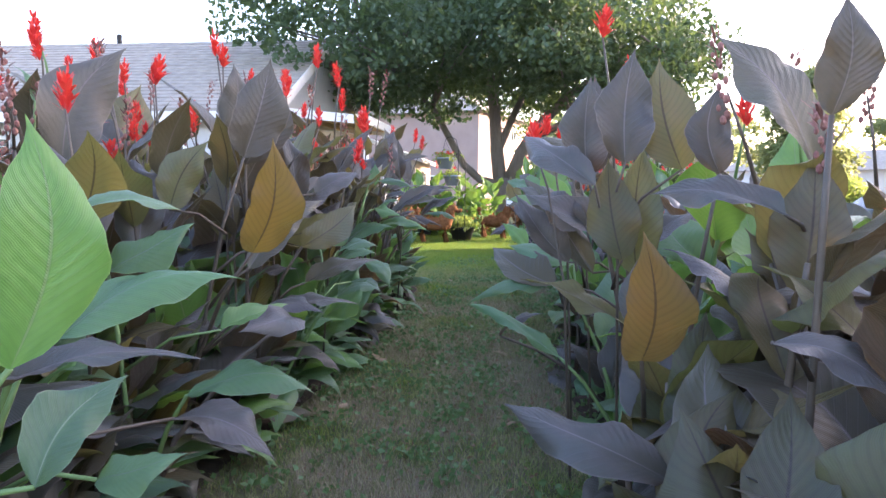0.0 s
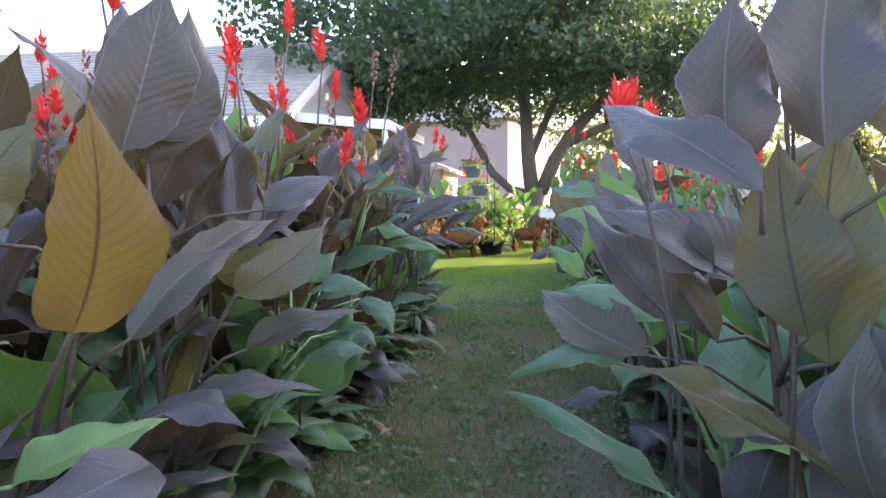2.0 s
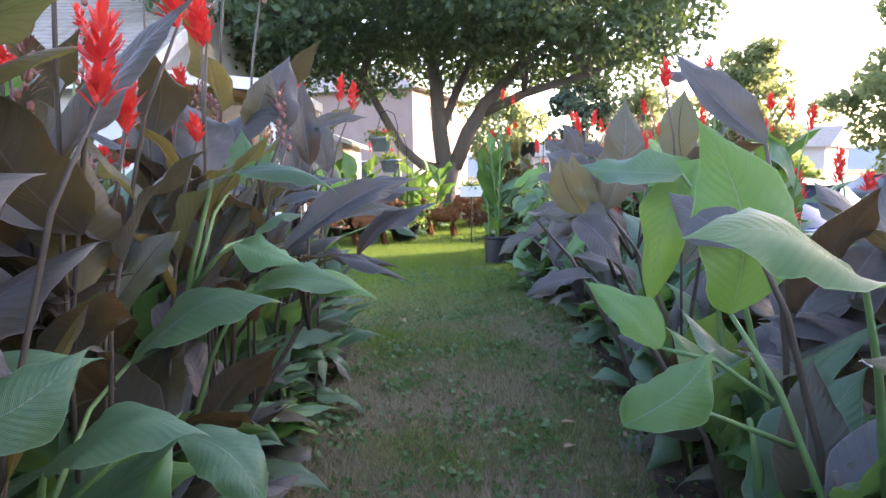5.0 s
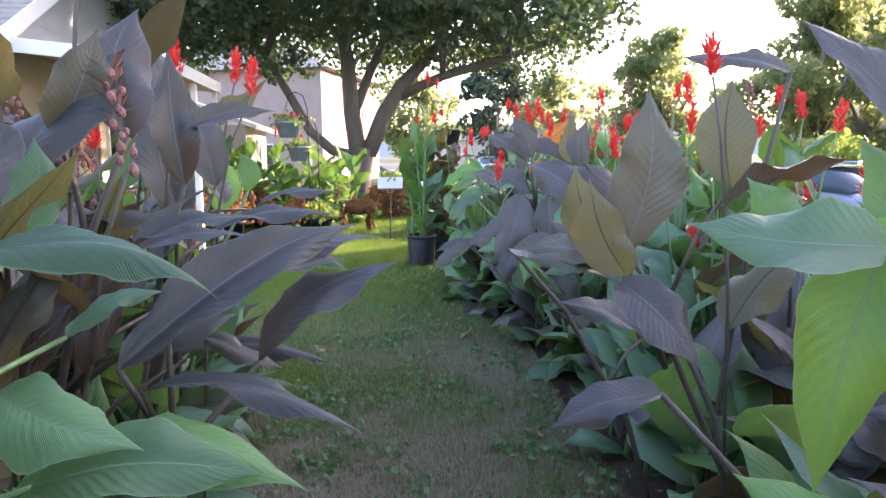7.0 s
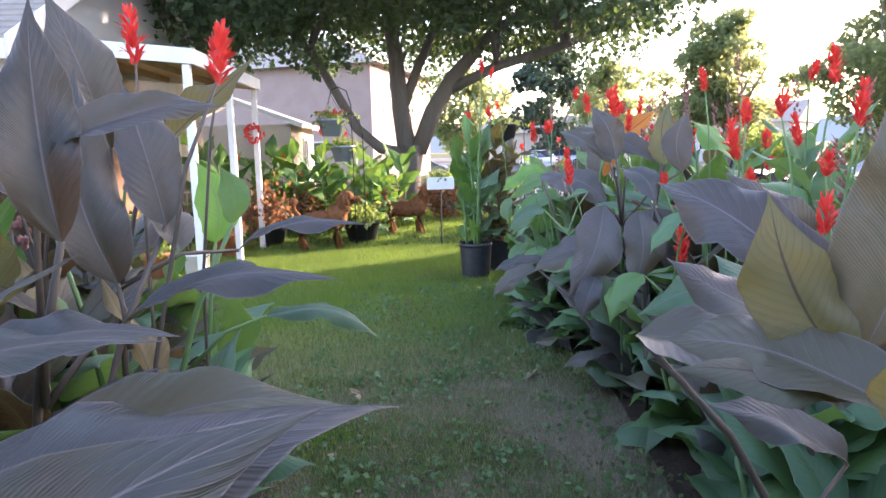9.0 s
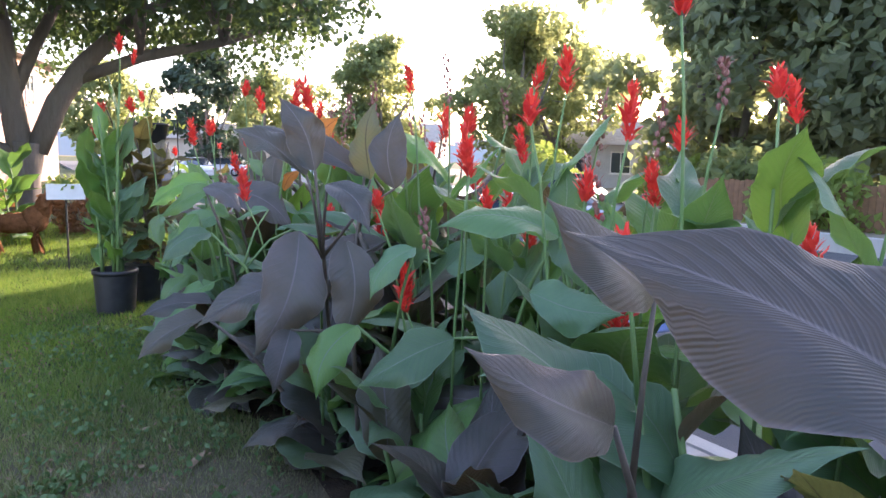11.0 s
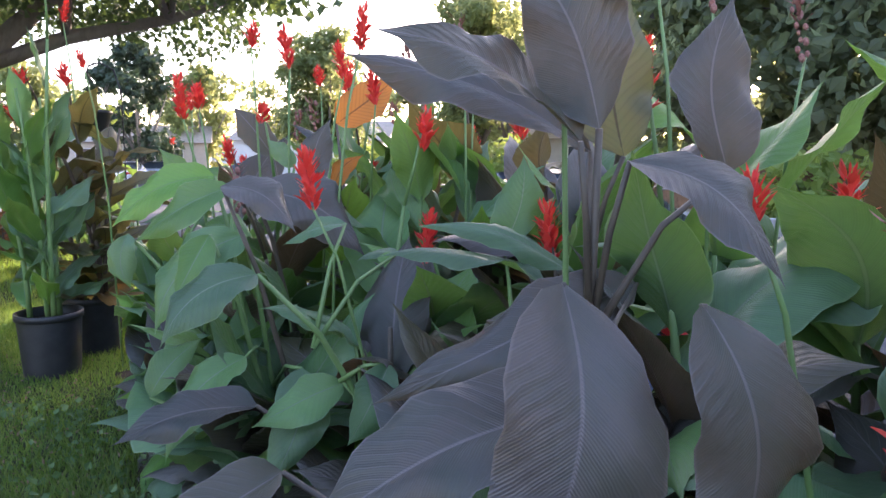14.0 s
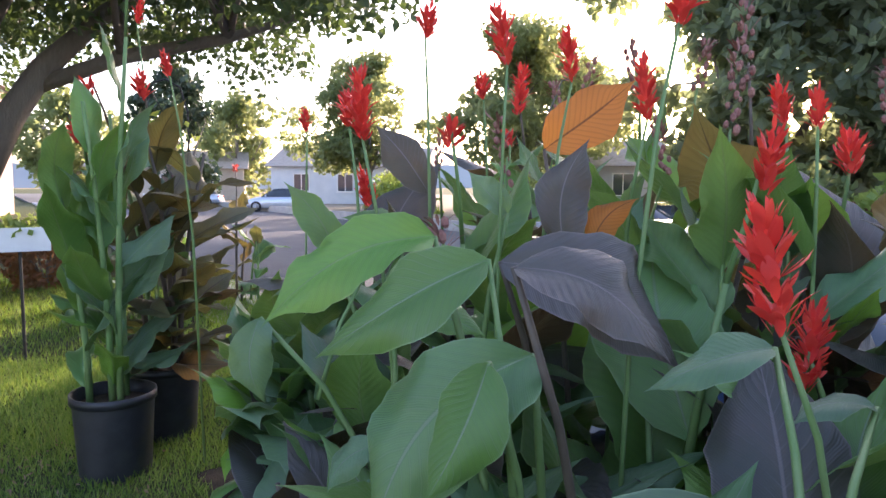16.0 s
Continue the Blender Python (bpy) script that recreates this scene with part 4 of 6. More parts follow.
clump = grown(0.98, 4.55, GREEN_LABEL, "cannas in the street-side bed", stem_green)
blade(clump, (0.64, 4.70, 0.94), (0.55, 4.73, 1.42), 0.25, (-0.20, -0.96, 0.18), "lime", 1)
blade(clump, (0.69, 4.26, 1.08), (0.33, 4.18, 1.18), 0.21, (-0.09, -0.43, 0.90), "lime", 3)
blade(clump, (0.34, 4.54, 0.72), (0.56, 4.59, 0.88), 0.14, (-0.06, -0.40, 0.91), "green", 3)
blade(clump, (0.48, 4.72, 0.85), (0.30, 4.80, 1.01), 0.11, (-0.26, -0.54, 0.80), "lime", 2)
clump = grown(0.98, 5.12, BRONZE_LABEL, "cannas in the street-side bed", stem_bronze)
blade(clump, (0.41, 5.23, 0.95), (0.19, 5.25, 0.88), 0.08, (-0.13, -0.34, 0.93), "bronze", 3)
blade(clump, (0.85, 5.00, 1.36), (0.67, 5.26, 1.66), 0.11, (-0.40, -0.66, 0.63), "bronze", 2)
clump = grown(0.98, 4.98, GREEN_LABEL, "cannas in the street-side bed", stem_green)
blade(clump, (0.64, 4.95, 1.32), (0.50, 4.91, 0.90), 0.14, (-0.59, -0.71, 0.39), "lime", 2)
blade(clump, (0.58, 4.90, 1.28), (0.32, 4.99, 1.31), 0.14, (-0.40, -0.59, 0.70), "green", 2)
blade(clump, (0.73, 5.10, 1.28), (0.70, 5.13, 1.44), 0.15, (-0.50, -0.85, 0.18), "green", 1)
clump = grown(0.98, 5.79, BRONZE_LABEL, "cannas in the street-side bed", stem_bronze)
blade(clump, (0.63, 5.97, 1.12), (0.71, 6.02, 1.61), 0.2, (-0.39, -0.91, 0.17), "bronze", 1)
blade(clump, (0.60, 5.92, 1.08), (0.31, 5.97, 1.10), 0.13, (-0.1, -0.5, 0.86), "olive", 3)
blade(clump, (0.60, 6.00, 1.18), (0.42, 6.35, 1.38), 0.13, (-0.25, -0.5, 0.83), "bronze", 3)
blade(clump, (0.94, 5.93, 1.31), (0.96, 5.98, 1.64), 0.20, (-0.50, -0.86, 0.12), "olive", 0)
blade(clump, (0.41, 5.46, 1.13), (0.54, 5.32, 0.96), 0.15, (-0.28, -0.59, 0.75), "bronze", 3)
blade(clump, (0.43, 5.46, 1.14), (0.35, 5.50, 1.36), 0.11, (-0.35, -0.90, 0.25), "olive", 1)
blade(clump, (0.58, 5.94, 1.10), (0.49, 6.03, 1.38), 0.13, (-0.50, -0.80, 0.32), "olive", 1)
blade(clump, (0.59, 5.83, 1.08), (0.35, 6.14, 1.10), 0.15, (-0.18, -0.34, 0.92), "bronze", 3)
spike(clump, (0.85, 5.90, 1.70), 0.8)
clump = grown(0.98, 5.42, GREEN_LABEL, "cannas in the street-side bed", stem_green)
blade(clump, (0.82, 5.42, 1.21), (0.70, 5.46, 1.36), 0.14, (-0.54, -0.81, 0.22), "green", 2)
clump = grown(0.98, 6.18, BRONZE_LABEL, "cannas in the street-side bed", stem_bronze)
blade(clump, (1.19, 6.05, 1.66), (0.89, 6.20, 1.72), 0.08, (-0.23, -0.40, 0.88), "bronze", 3)
blade(clump, (0.33, 6.18, 1.10), (0.59, 5.93, 1.03), 0.16, (-0.12, -0.40, 0.91), "bronze", 3)
blade(clump, (0.86, 6.32, 0.74), (0.54, 6.36, 0.88), 0.10, (-0.18, -0.31, 0.93), "bronze", 3)
clump = grown(1.15, 6.77, BRONZE_LABEL, "cannas in the street-side bed", stem_bronze)
blade(clump, (0.93, 6.76, 0.96), (0.62, 6.80, 1.14), 0.15, (-0.29, -0.61, 0.74), "bronze", 3)
blade(clump, (1.04, 6.78, 1.19), (0.79, 6.82, 1.38), 0.18, (-0.35, -0.63, 0.69), "bronze", 3)
clump = grown(1.62, 7.17, GREEN_LABEL, "cannas in the street-side bed", stem_green)
spike(clump, (1.52, 7.17, 1.92), 1.0)
clump = grown(1.59, 7.53, GREEN_LABEL, "cannas in the street-side bed", stem_green)
blade(clump, (1.54, 7.63, 1.19), (1.19, 7.87, 1.20), 0.16, (-0.54, -0.46, 0.71), "green", 3)
blade(clump, (1.56, 7.68, 1.20), (1.61, 7.49, 0.99), 0.22, (-0.81, -0.50, 0.31), "green", 3)
blade(clump, (1.36, 7.55, 1.03), (1.57, 7.34, 0.98), 0.14, (-0.57, -0.32, 0.76), "green", 3)
blade(clump, (1.21, 7.75, 0.85), (0.91, 7.87, 0.69), 0.19, (-0.37, -0.45, 0.81), "green", 3)
blade(clump, (1.27, 7.34, 0.81), (1.10, 7.45, 0.82), 0.12, (-0.48, -0.32, 0.82), "green", 3)
blade(clump, (1.71, 7.44, 1.12), (1.64, 7.52, 1.33), 0.10, (-0.87, -0.44, 0.23), "green", 2)
spike(clump, (1.42, 7.66, 1.64), 0.9)
spike(clump, (1.52, 7.50, 1.40), 0.85)
spike(clump, (1.53, 7.34, 1.59), 0.9)
spike(clump, (1.78, 7.44, 1.39), 0.9)
clump = grown(1.15, 8.32, BRONZE_LABEL, "cannas in the street-side bed", stem_bronze)
blade(clump, (1.06, 8.31, 1.12), (1.00, 8.23, 0.72), 0.22, (-0.45, -0.81, 0.38), "bronze", 3)
blade(clump, (0.85, 8.34, 0.78), (0.75, 8.25, 0.57), 0.16, (-0.33, -0.80, 0.50), "bronze", 3)
clump = grown(1.48, 8.07, GREEN_LABEL, "cannas in the street-side bed", stem_green)
blade(clump, (1.02, 8.11, 0.83), (0.85, 8.07, 0.59), 0.21, (-0.43, -0.75, 0.51), "green", 3)
blade(clump, (1.77, 7.90, 1.16), (1.80, 7.92, 1.45), 0.27, (-0.79, -0.58, 0.18), "green", 1)
blade(clump, (1.16, 7.94, 1.13), (1.00, 7.96, 0.95), 0.17, (-0.40, -0.53, 0.74), "green", 3)
spike(clump, (1.37, 7.93, 1.47), 1.0)
spike(clump, (1.43, 7.90, 1.31), 0.8)
spike(clump, (1.56, 8.23, 1.63), 0.9)
spike(clump, (1.80, 8.17, 1.51), 0.85)
spike(clump, (1.19, 8.31, 1.30), 0.7)
spike(clump, (1.20, 8.07, 0.97), 1.0)
spike(clump, (1.31, 8.11, 1.19), -1)
clump = grown(1.21, 8.62, BRONZE_LABEL, "cannas in the street-side bed", stem_bronze)
blade(clump, (0.99, 8.46, 1.38), (0.88, 8.58, 1.67), 0.28, (-0.39, -0.92, 0.08), "bronze", 1)
blade(clump, (0.96, 8.47, 1.36), (0.73, 8.72, 1.54), 0.12, (-0.16, -0.43, 0.89), "bronze", 3)
blade(clump, (1.34, 8.45, 1.31), (1.38, 8.48, 1.64), 0.27, (-0.56, -0.82, 0.10), "bronze", 1)
blade(clump, (0.93, 8.47, 1.14), (0.72, 8.41, 0.66), 0.27, (-0.24, -0.61, 0.76), "bronze", 3)
blade(clump, (0.98, 8.46, 0.94), (0.56, 8.66, 0.74), 0.18, (-0.12, -0.37, 0.92), "bronze", 3)
blade(clump, (1.03, 8.43, 1.33), (1.12, 8.22, 1.15), 0.19, (-0.36, -0.63, 0.69), "bronze", 3)
blade(clump, (0.66, 8.95, 0.72), (0.38, 8.99, 0.54), 0.13, (-0.06, -0.38, 0.92), "bronze", 3)
blade(clump, (1.43, 8.71, 1.05), (0.89, 9.00, 0.79), 0.17, (-0.50, -0.38, 0.78), "bronze", 3)
blade(clump, (1.36, 8.80, 1.35), (0.94, 9.21, 1.58), 0.13, (-0.34, -0.31, 0.89), "bronze", 3)
blade(clump, (1.34, 8.69, 1.34), (1.38, 8.72, 1.70), 0.30, (-0.89, -0.46, 0.01), "olive", 1)
blade(clump, (1.21, 8.98, 0.94), (1.38, 8.68, 0.69), 0.23, (-0.51, -0.33, 0.79), "bronze", 3)
clump = grown(1.15, 8.58, GREEN_LABEL, "cannas in the street-side bed", stem_green)
spike(clump, (1.02, 8.58, 1.67), 0.9)
clump = grown(1.15, 9.48, BRONZE_LABEL, "cannas in the street-side bed", stem_bronze)
blade(clump, (0.81, 9.48, 0.66), (0.46, 9.60, 0.59), 0.12, (-0.11, -0.33, 0.94), "bronze", 3)
clump = grown(1.32, 9.36, GREEN_LABEL, "cannas in the street-side bed", stem_green)
blade(clump, (0.79, 9.39, 1.04), (0.55, 9.41, 0.88), 0.16, (-0.13, -0.68, 0.72), "green", 3)
blade(clump, (1.47, 9.04, 0.99), (1.09, 9.33, 1.06), 0.11, (-0.29, -0.29, 0.91), "green", 3)
blade(clump, (1.18, 9.59, 0.74), (0.90, 9.69, 0.88), 0.12, (-0.19, -0.34, 0.92), "green", 3)
blade(clump, (1.05, 9.43, 0.69), (0.79, 9.48, 0.60), 0.15, (-0.29, -0.51, 0.81), "green", 3)
blade(clump, (1.62, 9.06, 1.00), (1.25, 9.35, 1.14), 0.09, (-0.32, -0.27, 0.91), "green", 4)
blade(clump, (1.11, 9.27, 0.78), (1.00, 9.32, 0.55), 0.14, (-0.52, -0.69, 0.51), "green", 3)
blade(clump, (1.58, 9.34, 1.06), (1.66, 9.34, 1.35), 0.19, (-0.74, -0.63, 0.21), "green", 1)
blade(clump, (1.13, 9.55, 1.14), (0.97, 9.66, 1.07), 0.08, (-0.33, -0.22, 0.92), "green", 3)
blade(clump, (1.26, 9.46, 1.05), (1.15, 9.53, 1.02), 0.08, (-0.35, -0.16, 0.92), "green", 3)
spike(clump, (0.98, 9.46, 1.29), 1.0)
clump = grown(1.15, 9.82, BRONZE_LABEL, "cannas in the street-side bed", stem_bronze)
blade(clump, (0.85, 9.82, 1.25), (1.01, 9.64, 1.11), 0.19, (-0.50, -0.47, 0.73), "bronze", 3)
clump = grown(1.1, 10.0, GREEN_LABEL, "cannas in the street-side bed", stem_green)
blade(clump, (0.93, 9.86, 1.09), (0.66, 9.94, 0.78), 0.2, (-0.5, -0.7, 0.5), "green", 3)
blade(clump, (0.95, 10.20, 1.27), (0.62, 10.35, 1.08), 0.15, (-0.4, -0.6, 0.7), "lime", 3)
blade(clump, (0.88, 9.75, 0.72), (0.62, 9.72, 0.45), 0.15, (-0.5, -0.6, 0.6), "green", 3)
blade(clump, (1.00, 9.60, 0.70), (0.82, 9.45, 0.42), 0.16, (-0.5, -0.7, 0.5), "green", 4)
clump = grown(1.25, 10.12, BRONZE_LABEL, "cannas in the street-side bed", stem_bronze)
blade(clump, (1.05, 10.10, 1.22), (1.40, 9.90, 0.97), 0.22, (-0.6, -0.6, 0.5), "bronze", 3)
clump = grown(1.15, 9.94, GREEN_LABEL, "cannas in the street-side bed", stem_green)
blade(clump, (0.64, 9.96, 0.58), (0.82, 9.98, 0.74), 0.13, (-0.19, -0.59, 0.78), "green", 3)
blade(clump, (0.81, 9.83, 1.10), (0.69, 9.83, 0.90), 0.17, (-0.51, -0.72, 0.47), "green", 3)
blade(clump, (0.94, 10.00, 1.24), (0.66, 10.17, 1.05), 0.14, (-0.35, -0.59, 0.73), "green", 3)
spike(clump, (1.42, 9.96, 1.81), 0.9)
clump = grown(1.60, 10.38, BRONZE_LABEL, "cannas in the street-side bed", stem_bronze)
blade(clump, (1.69, 10.67, 1.50), (1.95, 10.52, 1.73), 0.19, (-0.72, -0.69, 0.05), "backlit_orange", 1)
blade(clump, (1.43, 10.21, 1.21), (1.54, 10.15, 1.35), 0.10, (-0.73, -0.65, 0.20), "backlit_orange", 1)
blade(clump, (1.38, 10.25, 1.22), (1.44, 10.23, 1.50), 0.24, (-0.70, -0.69, 0.16), "bronze", 1)
clump = grown(1.22, 10.52, GREEN_LABEL, "cannas in the street-side bed", stem_green)
blade(clump, (0.84, 10.23, 0.83), (0.74, 10.29, 0.72), 0.15, (-0.19, -0.63, 0.75), "green", 3)
blade(clump, (0.96, 10.39, 1.07), (1.08, 10.18, 1.04), 0.18, (-0.37, -0.56, 0.74), "green", 3)
blade(clump, (0.76, 10.76, 1.02), (0.76, 10.73, 0.79), 0.11, (-0.30, -0.87, 0.38), "green", 3)
blade(clump, (1.08, 10.79, 1.09), (0.85, 10.95, 1.03), 0.12, (-0.16, -0.38, 0.91), "green", 3)
blade(clump, (1.39, 10.49, 1.30), (1.30, 10.56, 1.42), 0.16, (-0.61, -0.78, 0.16), "green", 2)
spike(clump, (0.93, 10.49, 1.57), 0.9)
spike(clump, (1.38, 10.49, 1.81), 1.0)
spike(clump, (1.64, 10.50, 1.78), 0.9)
clump = grown(1.69, 11.21, BRONZE_LABEL, "cannas in the street-side bed", stem_bronze)
blade(clump, (1.59, 11.21, 1.35), (1.43, 11.35, 1.61), 0.15, (-0.39, -0.66, 0.64), "bronze", 2)
clump = grown(1.35, 10.98, GREEN_LABEL, "cannas in the street-side bed", stem_green)
blade(clump, (1.16, 11.11, 1.08), (1.01, 11.24, 1.39), 0.12, (-0.28, -0.67, 0.68), "lime", 3)
blade(clump, (1.32, 10.89, 1.19), (1.13, 11.03, 1.27), 0.11, (-0.35, -0.64, 0.69), "lime", 3)
spike(clump, (1.15, 11.01, 1.66), 1.0)
spike(clump, (1.37, 10.90, 1.94), 0.9)
clump = grown(1.47, 11.88, GREEN_LABEL, "cannas in the street-side bed", stem_green)
spike(clump, (1.37, 11.88, 1.69), 0.8)
clump = grown(1.15, 12.25, GREEN_LABEL, "cannas in the street-side bed", stem_green)
spike(clump, (0.87, 12.25, 1.93), 0.8)
clump = grown(1.15, 13.16, GREEN_LABEL, "cannas in the street-side bed", stem_green)
spike(clump, (0.90, 13.16, 2.34), 0.8)

rng = np.random.default_rng(17)
for k in range(9):
    # flowering stems along the house-side bed
    cy = 3.9 + 0.36 * k
    clump = grown(-1.15, cy, MIXED_LABEL, HOUSE_SIDE, stem_bronze)
    for _ in range(2):
        spike(clump, (rng.uniform(-1.25, -0.62), cy + rng.uniform(-0.2, 0.2), rng.uniform(1.42, 1.85) - 0.02 * k), rng.choice((-1.0, -0.8, -0.9, 0.65)))
for k in range(8):
    # and along the street-side bed
    cy = 6.9 + 0.6 * k
    clump = grown(1.75, cy, MIXED_LABEL, STREET_SIDE, stem_green)
    for _ in range(3):
        spike(clump, (rng.uniform(1.5, 2.25), cy + rng.uniform(-0.3, 0.3), rng.uniform(1.5, 1.85)), rng.choice((-1.0, -1.0, 0.75, 0.9)) if k > 3 else rng.choice((-0.9, 0.8, 1.0)))

# ---- potted cannas at the end of the bed ----
def nursery_pot(x, y, r, h, label):
    top = thing("nursery_pot", x, y, 0, label, "plant pot")
    bm = bmesh.new()
    lathe(bm, ((0.0, 0.012), (r * 0.84, 0.0), (r * 0.86, 0.02), (r * 0.97, h - 0.045), (r * 0.97, h - 0.04), (r * 1.03, h - 0.04), (r * 1.03, h), (r * 0.98, h), (r * 0.95, h - 0.06)))
    part("pot_body", bm, black_plastic, top, smooth=True)
    bm = bmesh.new()
    lathe(bm, ((r * 0.95, h - 0.06), (r * 0.5, h - 0.05), (0.0, h - 0.04)), 20)
    part("potting_soil", bm, soil_mat, top, "dark crumbly potting soil", smooth=True)
    return top


nursery_pot(0.62, 12.45, 0.185, 0.4, "round black plastic nursery pot on the lawn")
nursery_pot(0.93, 12.85, 0.185, 0.4, "round black plastic nursery pot behind another pot")
canna(0.6, 12.44, 1.6, ("green", "lime", "lime"), 32, 2, "slender light green canna growing in a black pot", "potted cannas", z=0.35, size=0.44, stems=5, lean=0.06, heads=1, slim=0.72, steep=20)
canna(0.93, 12.85, 1.4, ("olive", "bronze", "olive", "amber", "green"), 60, 2, "brownish canna growing in a black pot", "potted cannas", z=0.35, size=0.46, stems=6, lean=0.15, heads=1, slim=0.8, steep=-8)


# ---- trees ----
def tree(name, x, y, label, category, limbs, trunk_r, clumps, leaves, leaf_size, leaf_mat, seed, bark_mat=bark, group=""):
    """A tapered trunk with limbs (lists of points with radii) and a crown of small leaves strewn in clumps."""
    rng = np.random.default_rng(seed)
    top = thing(name, x, y, 0, label, category, group)
    bm = bmesh.new()
    for pts, radii in limbs:
        tube(bm, pts, radii, 12)
    for cx, cy, cz, rad, *_ in clumps:
        root = min((Vector(p) for pts, _ in limbs for p in pts[1:]), key=lambda p: (p - Vector((cx, cy, cz - rad * 0.4))).length)
        tube(bm, [root, (root + Vector((cx, cy, cz))) / 2 + Vector((0, 0, 0.2)), (cx, cy, cz)], (trunk_r * 0.22, trunk_r * 0.12, 0.02), 5)
    part("trunk", bm, bark_mat, top, smooth=True)
    total = sum(c[3] ** 2 for c in clumps)
    cs = []
    for cx, cy, cz, rad, *flat in clumps:
        n = int(leaves * rad ** 2 / total)
        d = rng.normal(size=(n, 3))
        d /= np.linalg.norm(d, axis=1)[:, None]
        q = d * (rad * rng.uniform(0.35, 1.05, (n, 1)) ** 0.6)
        q[:, 2] *= flat[0] if flat else 0.7
        lump = np.sin(q * (5.0 / rad) + rng.uniform(0, 6, 3)).sum(1)
        q = q[lump > -0.9]
        cs.append(q + np.array([cx, cy, cz]))
    part("crown", strew("crown", rng, np.concatenate(cs), leaf_size, leaf_mat), None, top)
    return top


rt = np.random.default_rng(21)
clumps = []
for k in range(34):
    a, r = k * 2.4, 6.2 * math.sqrt((k + 0.5) / 34)
    clumps.append((r * math.cos(a), r * math.sin(a) * 0.95, 4.9 + 0.5 * rt.uniform(-1, 1) - 0.05 * r, rt.uniform(1.2, 1.8), 0.75))
for k in range(22):
    a, r = k * 2.4 + 1, 4.8 * math.sqrt((k + 0.5) / 22)
    clumps.append((r * math.cos(a), r * math.sin(a), 7.0 - 0.12 * r + 0.5 * rt.uniform(-1, 1), rt.uniform(1.4, 1.9), 0.8))
clumps += [(-3.2, -2.5, 3.9, 1.1, 0.8), (-1.8, -1.5, 3.6, 0.8, 0.8), (4.4, -3.5, 4.1, 1.1, 0.7), (-5.5, -1.0, 4.2, 1.2, 0.7)]
clumps += [(-5.05, -6.9, 4.75, 0.8, 0.8), (-4.05, -6.7, 4.4, 0.85, 0.8), (-2.9, -6.0, 4.3, 1.0, 0.8), (-4.4, -6.2, 5.4, 1.0, 0.8), (-3.2, -6.0, 5.5, 1.1, 0.8), (-5.6, -6.4, 5.8, 0.9, 0.8), (-2.0, -5.5, 4.7, 1.0, 0.8)]
MAPLE = [
    ([(0, 0, -0.1), (0.02, 0, 0.25), (0.05, 0, 0.9), (0.12, 0, 1.55)], (0.36, 0.28, 0.25, 0.29)),
    ([(0.02, 0, 1.3), (-0.12, 0.1, 2.4), (-0.2, 0.1, 3.6), (-0.5, 0.3, 5.5), (-0.7, 0.4, 7.2)], (0.22, 0.2, 0.17, 0.12, 0.04)),
    ([(0.25, 0, 1.4), (0.62, -0.1, 2.3), (1.05, -0.2, 3.0), (1.9, -0.3, 3.9), (3.2, -0.5, 4.8)], (0.2, 0.2, 0.17, 0.12, 0.05)),
    ([(0.85, -0.1, 2.7), (2.0, -0.6, 3.2), (3.4, -1.2, 3.55), (4.8, -1.8, 4.1)], (0.12, 0.11, 0.08, 0.03)),
    ([(-0.05, 0, 1.35), (-0.6, -0.15, 1.5), (-1.1, -0.3, 1.95), (-1.5, -0.4, 2.7), (-2.0, -0.6, 3.6), (-3.0, -0.8, 4.5)], (0.14, 0.12, 0.11, 0.1, 0.08, 0.03)),
    ([(-0.1, 0.05, 2.3), (0.3, 0.3, 3.3), (0.9, 0.6, 4.6), (1.2, 0.9, 6.2)], (0.12, 0.11, 0.09, 0.04)),
]
tree("shade_tree", -0.15, 20.5, "large broad shade tree with a forked grey trunk on the lawn", "tree", MAPLE, 0.3, clumps, 100000, 0.155, maple_leaf, 4)


def simple_tree(x, y, h, spread, base, label, mat, seed, leaves=6000, size=0.4, category="tree", group="", count=26, lump=(0.18, 0.4)):
    rng = np.random.default_rng(seed)
    cl = []
    for k in range(count):
        u = (k + rng.uniform(0, 1)) / count
        a, r = rng.uniform(0, 6.3), spread * math.sin(math.pi * (0.16 + 0.8 * u)) * rng.uniform(0.15, 1.1)
        cl.append((r * math.cos(a), r * math.sin(a), base + (h - base) * (u + rng.uniform(-0.06, 0.08)), spread * rng.uniform(*lump), rng.uniform(0.6, 1.2)))
    limbs = [([(0, 0, -0.2), (0.1, 0, base), (0, 0.1, (base + h) / 2), (0, 0, h * 0.9)], (h * 0.028, h * 0.022, h * 0.014, 0.03))]
    for k in range(5):
        a = k * 1.3 + seed
        limbs.append(([(0.08, 0, base * 0.9), (math.cos(a) * spread * 0.35, math.sin(a) * spread * 0.35, base + (h - base) * 0.3), (math.cos(a) * spread * 0.65, math.sin(a) * spread * 0.65, base + (h - base) * 0.6)], (h * 0.012, h * 0.009, 0.02)))
    return tree("street_tree" if category == "tree" else category, x, y, label, "tree", limbs, h * 0.02, cl, leaves, size, mat, seed, group=group)


